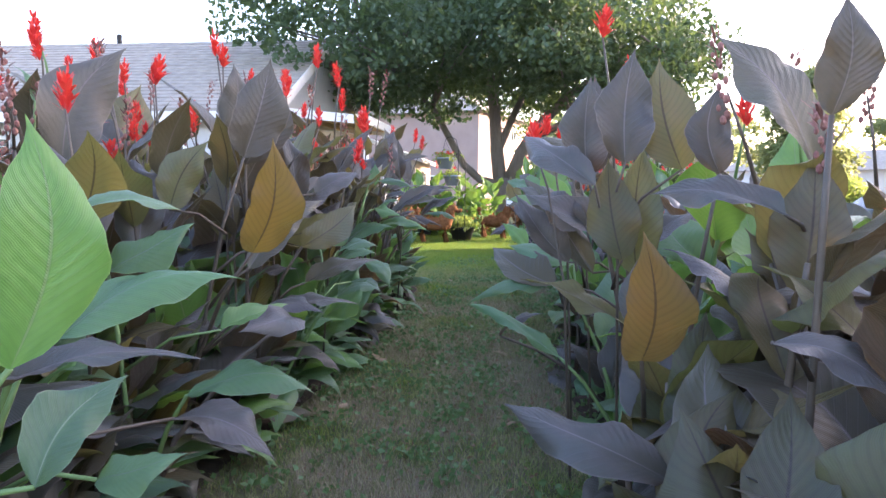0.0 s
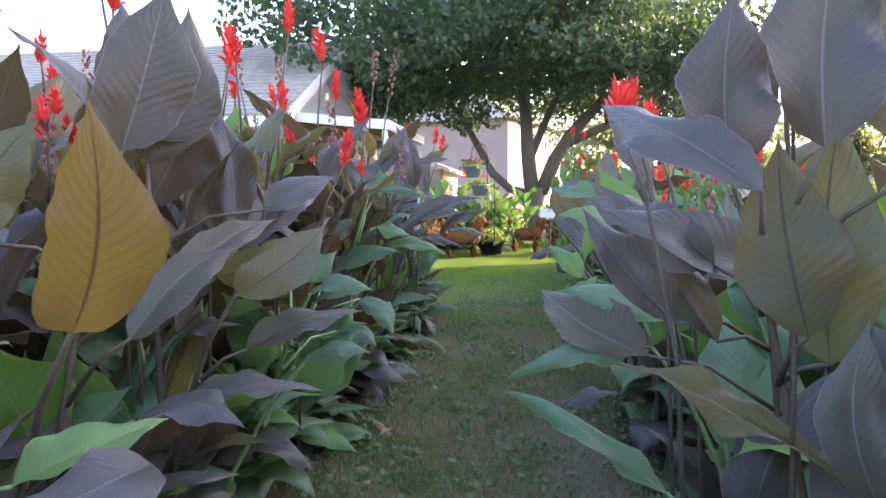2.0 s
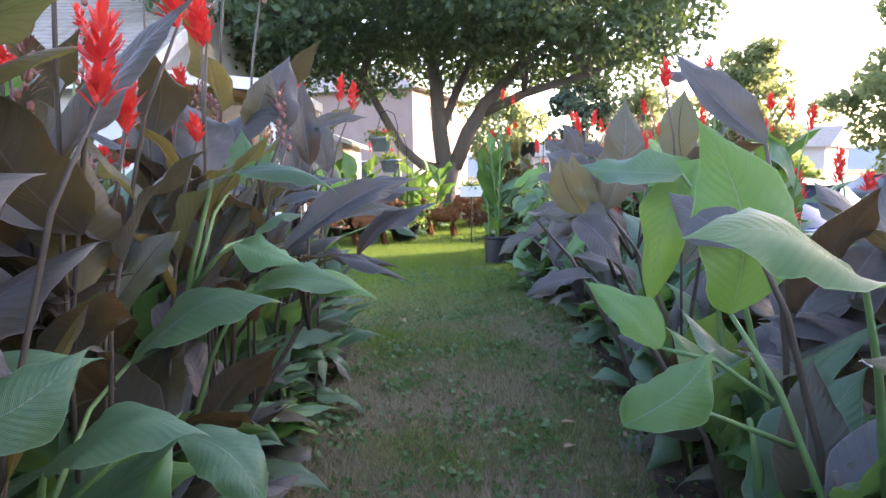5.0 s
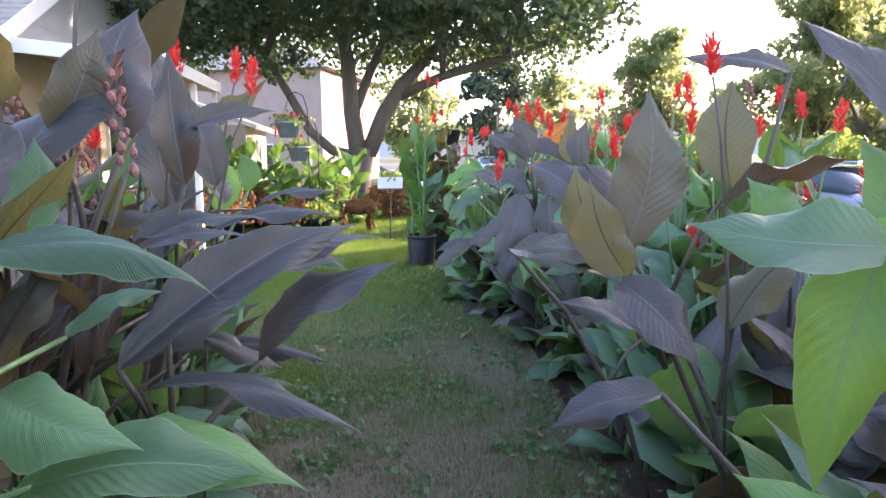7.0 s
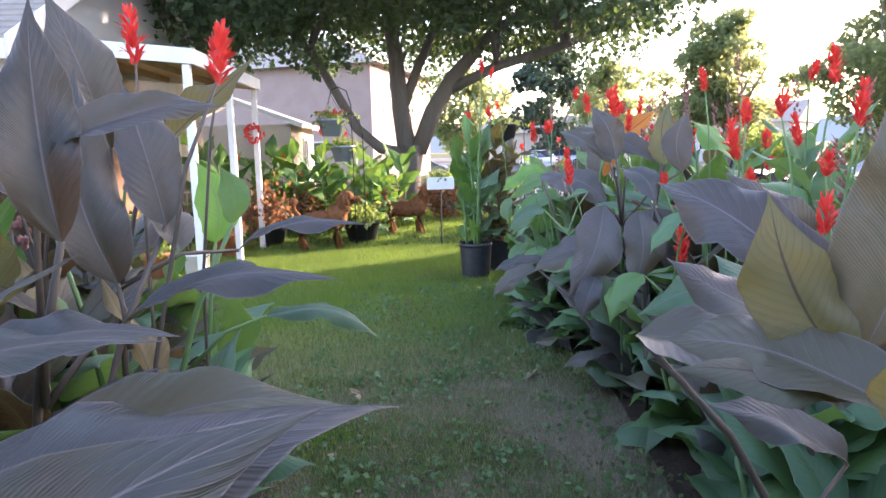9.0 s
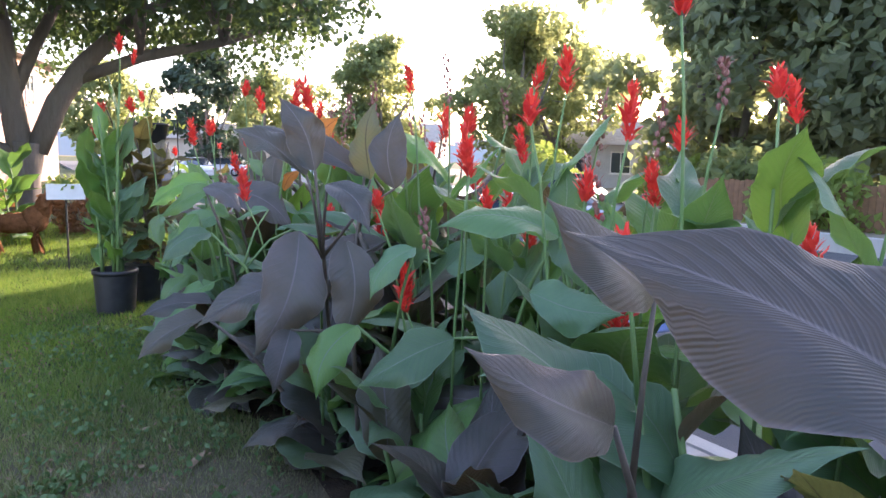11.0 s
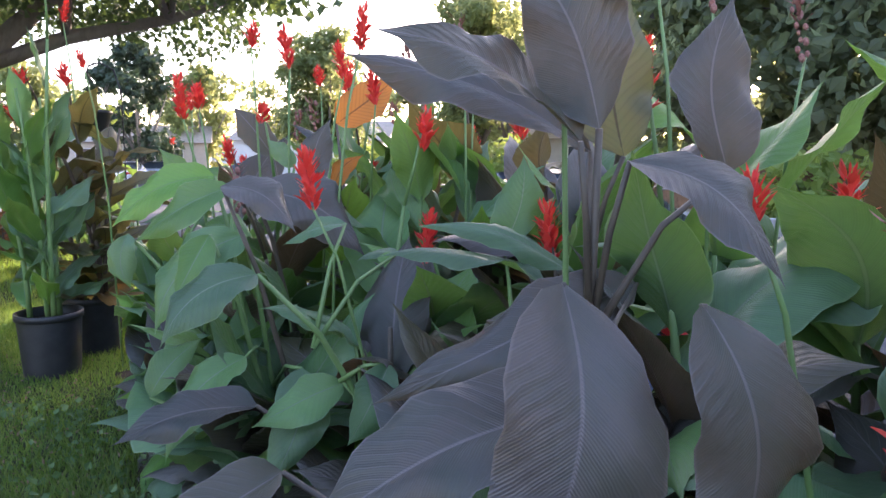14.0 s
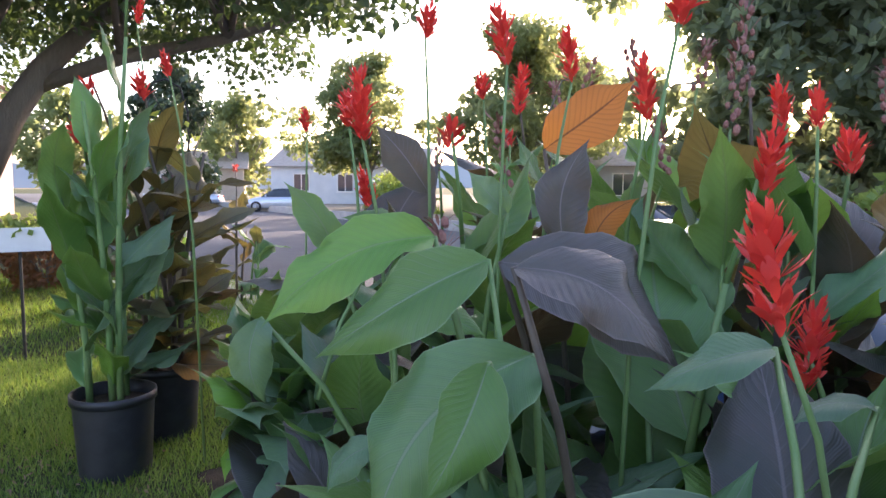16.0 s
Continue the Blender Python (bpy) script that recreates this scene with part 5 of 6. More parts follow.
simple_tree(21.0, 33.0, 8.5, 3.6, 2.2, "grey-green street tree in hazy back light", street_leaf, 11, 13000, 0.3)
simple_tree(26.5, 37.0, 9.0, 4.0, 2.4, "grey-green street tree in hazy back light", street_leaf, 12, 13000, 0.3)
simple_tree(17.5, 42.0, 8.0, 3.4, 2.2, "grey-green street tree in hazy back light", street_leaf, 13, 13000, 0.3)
simple_tree(24.0, 23.0, 15.5, 5.4, 0.8, "tall dense dark tree across the street", dark_leaf, 14, 27000, 0.5, count=52, lump=(0.23, 0.4))
simple_tree(25.0, 16.0, 16.0, 5.6, 0.6, "tall dense dark tree across the street", dark_leaf, 15, 27000, 0.5, count=52, lump=(0.23, 0.4))
simple_tree(25.5, 8.5, 15.0, 5.6, 0.6, "tall dense dark tree across the street", dark_leaf, 16, 25000, 0.5, count=52, lump=(0.23, 0.4))
simple_tree(12.0, 62.0, 9.5, 3.4, 1.0, "distant dark evergreen in the haze", conifer_leaf, 17, 5000, 0.5)
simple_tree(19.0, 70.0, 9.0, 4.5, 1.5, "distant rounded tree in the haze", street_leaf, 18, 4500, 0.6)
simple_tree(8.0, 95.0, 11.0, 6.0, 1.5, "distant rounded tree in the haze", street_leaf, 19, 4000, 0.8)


def shrub(name, x, y, rx, ry, h, label, mat, seed, leaves=900, size=0.12):
    rng = np.random.default_rng(seed)
    top = thing(name, x, y, 0, label, "shrub")
    bm = bmesh.new()
    for k in range(7):
        a = k * 0.9 + rng.uniform(0, 0.4)
        tube(bm, [(0, 0, 0), (math.cos(a) * rx * 0.4, math.sin(a) * ry * 0.4, h * 0.5), (math.cos(a) * rx * 0.7, math.sin(a) * ry * 0.7, h * 0.85)], (0.015, 0.01, 0.004), 5)
    tagged(part("branches", bm, bark, top), kind="stuff")
    d = rng.normal(size=(leaves, 3))
    d /= np.linalg.norm(d, axis=1)[:, None]
    d[:, 2] = np.abs(d[:, 2]) * 0.95 + 0.02
    q = d * rng.uniform(0.25, 1.1, (leaves, 1)) ** 0.6 * np.array([rx, ry, h])
    q += 0.12 * np.sin(q[:, ::-1] * 9)
    q[:, 2] = np.maximum(q[:, 2], 0.04)
    part("leaves", strew("leaves", rng, q, size, mat), None, top)
    return top


shrub("russet_shrub", -1.0, 19.2, 0.8, 0.5, 1.05, "reddish-brown leafy shrub beside the tree trunk", russet_leaf, 31)
shrub("russet_shrub", 0.75, 19.3, 0.55, 0.4, 0.95, "reddish-brown leafy shrub beside the tree trunk", russet_leaf, 32)
shrub("green_shrub", -1.7, 17.8, 0.8, 0.5, 0.7, "light green leafy shrub at the lawn's edge", shrub_leaf, 33)
for k in range(20):
    canna(-3.9 + 0.19 * k + R.uniform(-0.1, 0.1), 17.5 + R.uniform(-0.5, 0.8), R.uniform(1.3, 1.65), ("lime", "lime", "green"), 14, 1 if k % 4 == 0 else 0, "sunlit yellow-green canna in the far bed", "cannas in the far bed", size=0.56, heads=1)
for k in range(7):
    canna(0.9 + 0.33 * k + R.uniform(-0.1, 0.1), 16.6 + R.uniform(-0.4, 1.2), R.uniform(0.9, 1.3), ("lime", "olive", "green"), 9, k % 2, "sunlit canna in the far bed beyond the pots", "cannas in the far bed", size=0.45, heads=1)


# ---- dog figures of coir on the lawn ----
def dog_figure(x, y, turn, s, label):
    """A standing dog figure with a shaggy coat, one plain mesh."""
    bm = bmesh.new()

    def lump(cx, cy, cz, rx, ry, rz):
        bmesh.ops.create_icosphere(bm, subdivisions=3, radius=1, matrix=Matrix.Translation((cx, cy, cz)) @ Matrix.Diagonal((rx, ry, rz, 1)))

    lump(0, 0, 0.42, 0.3, 0.13, 0.14)
    lump(0.22, 0, 0.47, 0.16, 0.14, 0.18)
    lump(0.33, 0, 0.62, 0.1, 0.09, 0.14)
    lump(0.38, 0, 0.74, 0.11, 0.09, 0.09)
    lump(0.5, 0, 0.71, 0.09, 0.05, 0.05)
    lump(0.35, 0.09, 0.68, 0.05, 0.03, 0.1)
    lump(0.35, -0.09, 0.68, 0.05, 0.03, 0.1)
    for lx in (-0.24, 0.24):
        for ly in (-0.08, 0.08):
            tube(bm, [(lx, ly, 0.4), (lx - 0.02, ly, 0.2), (lx + 0.02, ly, 0.0)], (0.07, 0.05, 0.055), 10)
    tube(bm, [(-0.28, 0, 0.48), (-0.36, 0, 0.58), (-0.36, 0, 0.68)], (0.035, 0.03, 0.02), 8)
    lump(-0.36, 0, 0.7, 0.06, 0.06, 0.06)
    for v in bm.verts:
        v.co += v.normal * 0.022 * (noise.noise(v.co * 26) + noise.noise(v.co * 60))
        v.co.z = max(v.co.z, 0)
    for f in bm.faces:
        f.smooth = True
    ob = new("dog_figure", mesh_of("dog_figure", bm, coir))
    ob.matrix_world = pose(x, y, 0.0, 0, 0, turn) @ Matrix.Scale(s, 4)
    return tagged(ob, label, "garden figure")


dog_figure(-0.2, 16.7, -12, 1.02, "shaggy rust-brown dog figure standing on the lawn")
dog_figure(-1.45, 14.9, 8, 1.05, "shaggy rust-brown dog figure beside planters")


# ---- white house with patio cover ----
house = thing("house", -9.0, 15.5, 0, "single-storey white house with a grey shingle roof", "house")
HX0, HX1, HY0, HY1, EAVE, RIDGE = -13.0 + 9, -4.3 + 9, 12.3 - 15.5, 19.0 - 15.5, 2.75, 4.55
bm = boxes((HX0, HX1, HY0, HY1, -0.1, EAVE))
part("wall", bm, siding_white, house)
z = 0.2
while z < EAVE - 0.02:
    bm = bmesh.new()
    t = min(EAVE, z + 0.18)
    vs = [bm.verts.new(p) for p in ((HX0, HY0 - 0.022, z), (HX1, HY0 - 0.022, z), (HX1, HY0 - 0.004, t), (HX0, HY0 - 0.004, t), (HX0, HY0 - 0.002, z), (HX1, HY0 - 0.002, z))]
    bm.faces.new(vs[:4])
    bm.faces.new((vs[4], vs[5], vs[1], vs[0]))
    part("siding_board", bm, siding_white, house)
    z += 0.18
bm = bmesh.new()
mid = (HY0 + HY1) / 2
g = [bm.verts.new(p) for p in ((HX1, HY0, EAVE), (HX1, HY1, EAVE), (HX1, mid, RIDGE), (HX0, HY0, EAVE), (HX0, HY1, EAVE), (HX0, mid, RIDGE))]
for f in ((0, 1, 2), (3, 5, 4), (0, 3, 4, 1), (0, 2, 5, 3), (1, 4, 5, 2)):
    bm.faces.new([g[k] for k in f])
part("gable", bm, siding_white, house, "white gable")
z = EAVE
while z < RIDGE - 0.1:
    bm = bmesh.new()
    u0, u1 = (z - EAVE) / (RIDGE - EAVE), min(1, (z + 0.18 - EAVE) / (RIDGE - EAVE))
    half = (HY1 - HY0) / 2
    q = [bm.verts.new(p) for p in ((HX1 + 0.02, mid - half * (1 - u0), z), (HX1 + 0.02, mid + half * (1 - u0), z), (HX1 + 0.004, mid + half * (1 - u1), z + 0.18), (HX1 + 0.004, mid - half * (1 - u1), z + 0.18))]
    bm.faces.new(q)
    part("gable_board", bm, siding_white, house)
    z += 0.18
for sgn in (-1, 1):
    over, n = 0.4, 22
    run = (HY1 - HY0) / 2 + over
    rise = (RIDGE - EAVE) * run / ((HY1 - HY0) / 2)
    for k in range(n):
        bm = bmesh.new()
        a, b = k / n, (k + 1.1) / n
        ya, yb = mid + sgn * run * (1 - a), mid + sgn * run * (1 - b)
        za, zb = RIDGE + 0.12 - rise * (1 - a), RIDGE + 0.12 - rise * (1 - b)
        vs = [bm.verts.new(p) for p in ((HX0 - 0.3, ya, za + 0.022), (HX1 + 0.3, ya, za + 0.022), (HX1 + 0.3, yb, zb), (HX0 - 0.3, yb, zb), (HX0 - 0.3, ya, za - 0.05), (HX1 + 0.3, ya, za - 0.05))]
        bm.faces.new(vs[:4])
        bm.faces.new((vs[4], vs[5], vs[1], vs[0]))
        part("shingle_course", bm, shingle, house, "weathered grey shingles")
    part("fascia", boxes((HX0 - 0.3, HX1 + 0.3, mid + sgn * run - 0.015, mid + sgn * run + 0.015, RIDGE - rise - 0.1, RIDGE - rise + 0.09)), trim_white, house, "white fascia board")
    bm = bmesh.new()
    for xx in (HX1 + 0.3,):
        vs = [bm.verts.new(p) for p in ((xx, mid + sgn * run, RIDGE - rise - 0.08), (xx, mid, RIDGE - 0.08), (xx, mid, RIDGE + 0.13), (xx, mid + sgn * run, RIDGE - rise + 0.13))]
        bm.faces.new(vs)
        ext = bmesh.ops.extrude_face_region(bm, geom=bm.faces[:])
        bmesh.ops.translate(bm, verts=[v for v in ext["geom"] if isinstance(v, bmesh.types.BMVert)], vec=(0.03, 0, 0))
    part("barge_board", bm, trim_white, house, "white barge board")
part("vent_pipe", tube(bmesh.new(), [(-0.3, 0.2, RIDGE - 0.3), (-0.3, 0.2, RIDGE + 0.35)], (0.06, 0.06), 12), dark_metal, house, "dark roof vent pipe")


def window(parent, x, y, z, w, h, turn, label="white-framed window"):
    """A window with frame, sill, mullion and two panes, its outside facing -y before turning."""
    hold = boxes((-w / 2, w / 2, -0.02, 0.03, 0, 0.06), (-w / 2, w / 2, -0.02, 0.03, h - 0.06, h), (-w / 2, -w / 2 + 0.06, -0.02, 0.03, 0.06, h - 0.06), (w / 2 - 0.06, w / 2, -0.02, 0.03, 0.06, h - 0.06), (-0.025, 0.025, -0.015, 0.03, 0.06, h - 0.06))
    fr = part("window", hold, trim_white, parent, label)
    fr.matrix_basis = pose(x, y, z, 0, 0, turn)
    part("sill", boxes((-w / 2 - 0.05, w / 2 + 0.05, -0.07, 0.02, -0.05, -0.002)), trim_white, fr)
    for k in (-1, 1):
        part("pane", boxes((min(k * 0.027, k * (w / 2 - 0.062)), max(k * 0.027, k * (w / 2 - 0.062)), 0.004, 0.014, 0.062, h - 0.062)), window_glass, fr, "dark reflecting glass")
    return fr


part("side_wall", boxes((HX1, HX1 + 0.018, HY0 + 0.12, HY1 - 0.02, 0, EAVE - 0.02)), tan_wall, house, "beige stucco side wall")
part("corner_board", boxes((HX1, HX1 + 0.03, HY0 - 0.03, HY0 + 0.1, 0, EAVE - 0.02)), trim_white, house)
window(house, HX1 + 0.04, 1.2, 0.9, 1.6, 1.25, 90)
window(house, -1.2, HY0 - 0.025, 1.1, 1.3, 1.1, 0)
window(house, 2.6, HY0 - 0.025, 1.1, 1.0, 1.1, 0)
dr = part("door", boxes((-0.45, 0.45, -0.03, 0.03, 0.0, 2.03), (-0.52, -0.45, -0.04, 0.04, 0, 2.1), (0.45, 0.52, -0.04, 0.04, 0, 2.1), (-0.52, 0.52, -0.04, 0.04, 2.03, 2.1)), brown_wood, house, "brown wooden house door")
dr.matrix_basis = pose(HX1 + 0.03, -0.55, 0.05, 0, 0, 90)
part("handle", tube(bmesh.new(), [(0.36, -0.04, 1.0), (0.36, -0.09, 1.0)], (0.025, 0.03), 10), dark_metal, dr)

cover = thing("patio_cover", -3.4, 14.3, 0, "white patio cover with tan boards on white posts", "patio cover")
CX0, CX1, CY0, CY1, CZ = -0.88, 1.07, -2.0, 1.2, 2.4


def pitched(bm):
    """Lifts the cover's pieces towards the house wall."""
    for v in bm.verts:
        v.co.z += (CX1 - v.co.x) * 0.1
    return bm


part("front_beam", pitched(boxes((CX0, CX1, CY0, CY0 + 0.05, CZ, CZ + 0.16))), trim_white, cover)
part("end_beam", pitched(boxes((CX0, CX1, CY1 - 0.05, CY1, CZ, CZ + 0.16))), trim_white, cover)
part("side_beam", pitched(boxes((CX1 - 0.05, CX1, CY0 + 0.052, CY1 - 0.052, CZ, CZ + 0.16))), trim_white, cover)
k = CY0 + 0.06
while k < CY1 - 0.14:
    part("roof_board", pitched(boxes((CX0, CX1 - 0.052, k, k + 0.078, CZ + 0.08, CZ + 0.1))), cover_wood, cover)
    k += 0.092
part("roof_sheet", pitched(boxes((CX0, CX1 - 0.052, CY0 + 0.052, CY1 - 0.052, CZ + 0.11, CZ + 0.14))), cover_wood, cover)
for xx in (-0.3, 0.35):
    part("rafter", pitched(boxes((xx, xx + 0.05, CY0 + 0.052, CY1 - 0.052, CZ, CZ + 0.078))), cover_wood, cover)
for yp in (CY0 + 0.06, -0.3, CY1 - 0.08):
    part("post", boxes((CX1 - 0.13, CX1 - 0.05, yp - 0.045, yp + 0.045, 0, CZ + 0.002), bevel=0.008), trim_white, cover)
wr = thing("wreath", -2.42, 15.33, 1.75, "red flower wreath hanging on a porch post", "wreath")
bm = bmesh.new()
rg = np.random.default_rng(5)
for k in range(60):
    a = k * 2.4
    o = Vector((math.cos(a), 0, math.sin(a)))
    petal(bm, o * rg.uniform(0.05, 0.13), o, Vector((0, -1, 0)), 0.07, 0.04, 0.4)
part("flowers", bm, petal_red, wr)

# ---- low extension, neighbour's two-storey house ----
shed = thing("garden_shed", -4.6, 22.5, 0, "cream outbuilding with a white-edged gable roof", "shed")
part("wall", boxes((-1.8, 1.8, -1.8, 1.8, 0, 2.1)), tan_wall, shed)
bm = bmesh.new()
vs = [bm.verts.new(p) for p in ((2.1, -2.1, 2.0), (2.1, 2.1, 2.0), (-0.3, 2.1, 2.9), (-0.3, -2.1, 2.9), (-2.1, 2.1, 2.1), (-2.1, -2.1, 2.1))]
bm.faces.new((vs[0], vs[1], vs[2], vs[3]))
bm.faces.new((vs[3], vs[2], vs[4], vs[5]))
ext = bmesh.ops.extrude_face_region(bm, geom=bm.faces[:])
bmesh.ops.translate(bm, verts=[v for v in ext["geom"] if isinstance(v, bmesh.types.BMVert)], vec=(0, 0, 0.1))
bmesh.ops.recalc_face_normals(bm, faces=bm.faces[:])
part("roof", bm, trim_white, shed, "white sheet roof")
window(shed, 1.82, 0.2, 1.0, 0.7, 0.8, 90)

pink = thing("neighbour_house", -1.7, 35.0, 0, "two-storey pinkish stucco house with a grey roof", "house", turn=-18)
part("wall", boxes((-11, 0, 0, 9, -0.1, 5.3)), pink_wall, pink)
bm = bmesh.new()
vs = [bm.verts.new(p) for p in ((0.45, -0.45, 5.2), (0.45, 9.45, 5.2), (-11.45, 9.45, 5.2), (-11.45, -0.45, 5.2), (-3.5, 4.5, 7.2), (-8.0, 4.5, 7.2))]
for f in ((0, 1, 4), (1, 2, 5, 4), (2, 3, 5), (3, 0, 4, 5), (3, 2, 1, 0)):
    bm.faces.new([vs[k] for k in f])
part("roof", bm, shingle, pink)
window(pink, 0.02, 2.0, 3.3, 1.0, 1.35, 90)
window(pink, 0.02, 5.6, 3.3, 1.0, 1.35, 90)
window(pink, -3.0, -0.02, 0.7, 1.3, 1.2, 0)


# ---- street side ----
def street_house(x, y, turn, w, d, h, label, wallmat, seed):
    ho = thing("street_house", x, y, 0, label, "house", turn=turn)
    part("wall", boxes((-w / 2, w / 2, -d / 2, d / 2, -0.1, h)), wallmat, ho)
    bm = bmesh.new()
    vs = [bm.verts.new(p) for p in ((-w / 2 - 0.4, -d / 2 - 0.4, h), (w / 2 + 0.4, -d / 2 - 0.4, h), (w / 2 + 0.4, d / 2 + 0.4, h), (-w / 2 - 0.4, d / 2 + 0.4, h), (-w / 2 - 0.4, 0, h + 1.6), (w / 2 + 0.4, 0, h + 1.6))]
    for f in ((0, 1, 5, 4), (2, 3, 4, 5), (0, 4, 3), (1, 2, 5), (3, 2, 1, 0)):
        bm.faces.new([vs[k] for k in f])
    part("roof", bm, shingle, ho)
    for k in range(3):
        window(ho, -w / 2 + w * (k + 0.7) / 3.4, -d / 2 - 0.02, 0.9, 1.2, 1.3, 0)
    window(ho, -w / 2 - 0.02, 0, 0.9, 1.2, 1.3, -90)
    return ho


street_house(31.0, 39.0, -52, 9, 7, 2.6, "low grey house with a shingle roof across the street", grey_wall, 1)
street_house(14.0, 72.0, -20, 12, 8, 2.7, "distant pale house with a shingle roof", tan_wall, 2)
street_house(24.0, 56.0, -40, 11, 8, 2.7, "distant pale house with a shingle roof", siding_white, 3)
structure("fence_far", boxes(*[(16.4, 16.44, 10 + 0.16 * k, 10.15 + 0.16 * k, 0.0, 1.1 + 0.02 * (k % 3)) for k in range(60)]), brown_wood, "weathered brown board fence across the street")


def car(x, y, turn, paint, label, z=-0.3):
    """A saloon car: lofted body, dark glasshouse, four wheels, lamps, bumpers."""
    top = thing("car", x, y, z, label, "car", "parked cars", turn)
    bm = bmesh.new()
    prof = ((-2.2, 0.45, 0.62), (-2.12, 0.3, 0.86), (-1.5, 0.24, 0.95), (-0.9, 0.22, 0.98), (0.0, 0.22, 0.97), (0.85, 0.22, 0.94), (1.5, 0.24, 0.84), (2.08, 0.3, 0.7), (2.24, 0.42, 0.58))
    rings = []
    for yy_, lo, hi in prof:
        w = 0.86 - 0.1 * (abs(yy_) / 2.24) ** 4
        ring = [(-w * 0.93, lo), (-w, lo + 0.12), (-w, (lo + hi) / 2), (-w * 0.95, hi - 0.08), (-w * 0.8, hi), (0, hi + 0.03), (w * 0.8, hi), (w * 0.95, hi - 0.08), (w, (lo + hi) / 2), (w, lo + 0.12), (w * 0.93, lo)]
        rings.append([bm.verts.new((a, yy_, b)) for a, b in ring])
    for a, b in zip(rings, rings[1:]):
        for k in range(11):
            bm.faces.new((a[k], b[k], b[(k + 1) % 11], a[(k + 1) % 11])).smooth = True
    bm.faces.new(rings[0])
    bm.faces.new(list(reversed(rings[-1])))
    part("body", bm, paint, top)
    bm = bmesh.new()
    rings = []
    for yy_, w, zz in ((-1.75, 0.7, 0.95), (-1.05, 0.6, 1.38), (-0.3, 0.6, 1.44), (0.3, 0.6, 1.4), (1.1, 0.72, 0.93)):
        rings.append([bm.verts.new(p) for p in ((-0.78, yy_, 0.92), (-w, yy_, zz), (w, yy_, zz), (0.78, yy_, 0.92))])
    for a, b in zip(rings, rings[1:]):
        for k in range(3):
            bm.faces.new((a[k], b[k], b[k + 1], a[k + 1])).smooth = True
    part("glasshouse", bm, window_glass, top, "dark tinted windows")
    bm = bmesh.new()
    rings = [[bm.verts.new((s * w, yy_, zz + (0.035 if s in (-0.5, 0.5) else 0.012))) for s in (-1.0, -0.5, 0.5, 1.0)] for yy_, w, zz in ((-1.1, 0.61, 1.385), (-0.3, 0.61, 1.445), (0.35, 0.61, 1.4))]
    for a, b in zip(rings, rings[1:]):
        for k in range(3):
            bm.faces.new((a[k], b[k], b[k + 1], a[k + 1])).smooth = True
    part("roof_panel", bm, paint, top)
    for sx in (-1, 1):
        for yw in (-1.36, 1.38):
            bm = bmesh.new()
            lathe(bm, ((0.2, -0.1), (0.3, -0.1), (0.325, -0.07), (0.325, 0.07), (0.3, 0.1), (0.2, 0.1)), 24)
            ty = part("tyre", bm, rubber, top, smooth=True)
            ty.matrix_basis = pose(sx * 0.78, yw, 0.325, 0, 90, 0)
            bm = bmesh.new()
            lathe(bm, ((0.21, 0.0), (0.205, 0.09), (0.19, 0.095), (0.185, 0.03)), 24)
            for k in range(7):
                a = 2 * math.pi * k / 7
                tube(bm, [(0.03 * math.cos(a), 0.03 * math.sin(a), 0.075), (0.195 * math.cos(a), 0.195 * math.sin(a), 0.085)], (0.03, 0.02), 5)
            rim = part("rim", bm, alloy, ty, "silver alloy rim")
            rim.matrix_basis = pose(0, 0, 0, 0 if sx > 0 else 180, 0, 0)
        part("headlight", boxes((sx * 0.62 - 0.15, sx * 0.62 + 0.15, 2.05, 2.17, 0.6, 0.7), bevel=0.02), lamp_glass, top, "clear headlight")
        part("tail_light", boxes((sx * 0.64 - 0.13, sx * 0.64 + 0.13, -2.19, -2.1, 0.68, 0.82), bevel=0.02), red_glass, top, "red tail light")
        part("door_mirror", boxes((sx * 0.93 - 0.07, sx * 0.93 + 0.07, 0.72, 0.82, 0.93, 1.05), bevel=0.02), paint, top)
    plate = part("number_plate", boxes((-0.16, 0.16, -2.245, -2.235, 0.5, 0.66), bevel=0.003), white_plastic, top, "white number plate with blue marks")
    part("plate_marks", boxes(*[(-0.12 + 0.035 * k, -0.1 + 0.035 * k, -2.249, -2.246, 0.55, 0.61) for k in range(7)]), car_paint("plate_blue", (0.04, 0.07, 0.25)), plate)
    part("bumper", boxes((-0.8, 0.8, -2.26, -2.15, 0.3, 0.46), bevel=0.03), paint, top)
    return top


car(3.97, 12.0, 0, car_paint("blue_car_paint", (0.16, 0.24, 0.5)), "blue saloon car parked at the kerb")
car(9.5, 17.5, 10, car_paint("grey_car_paint", (0.3, 0.33, 0.38)), "grey saloon car on the street")
car(9.5, 55.0, 10, car_paint("white_car_paint", (0.6, 0.62, 0.65)), "white car far down the street")
car(13.0, 62.0, 60, car_paint("silver_car_paint", (0.42, 0.47, 0.55)), "silver car far down the street")
car(15.5, 50.0, 60, car_paint("pale_car_paint", (0.5, 0.55, 0.62)), "pale car far down the street")

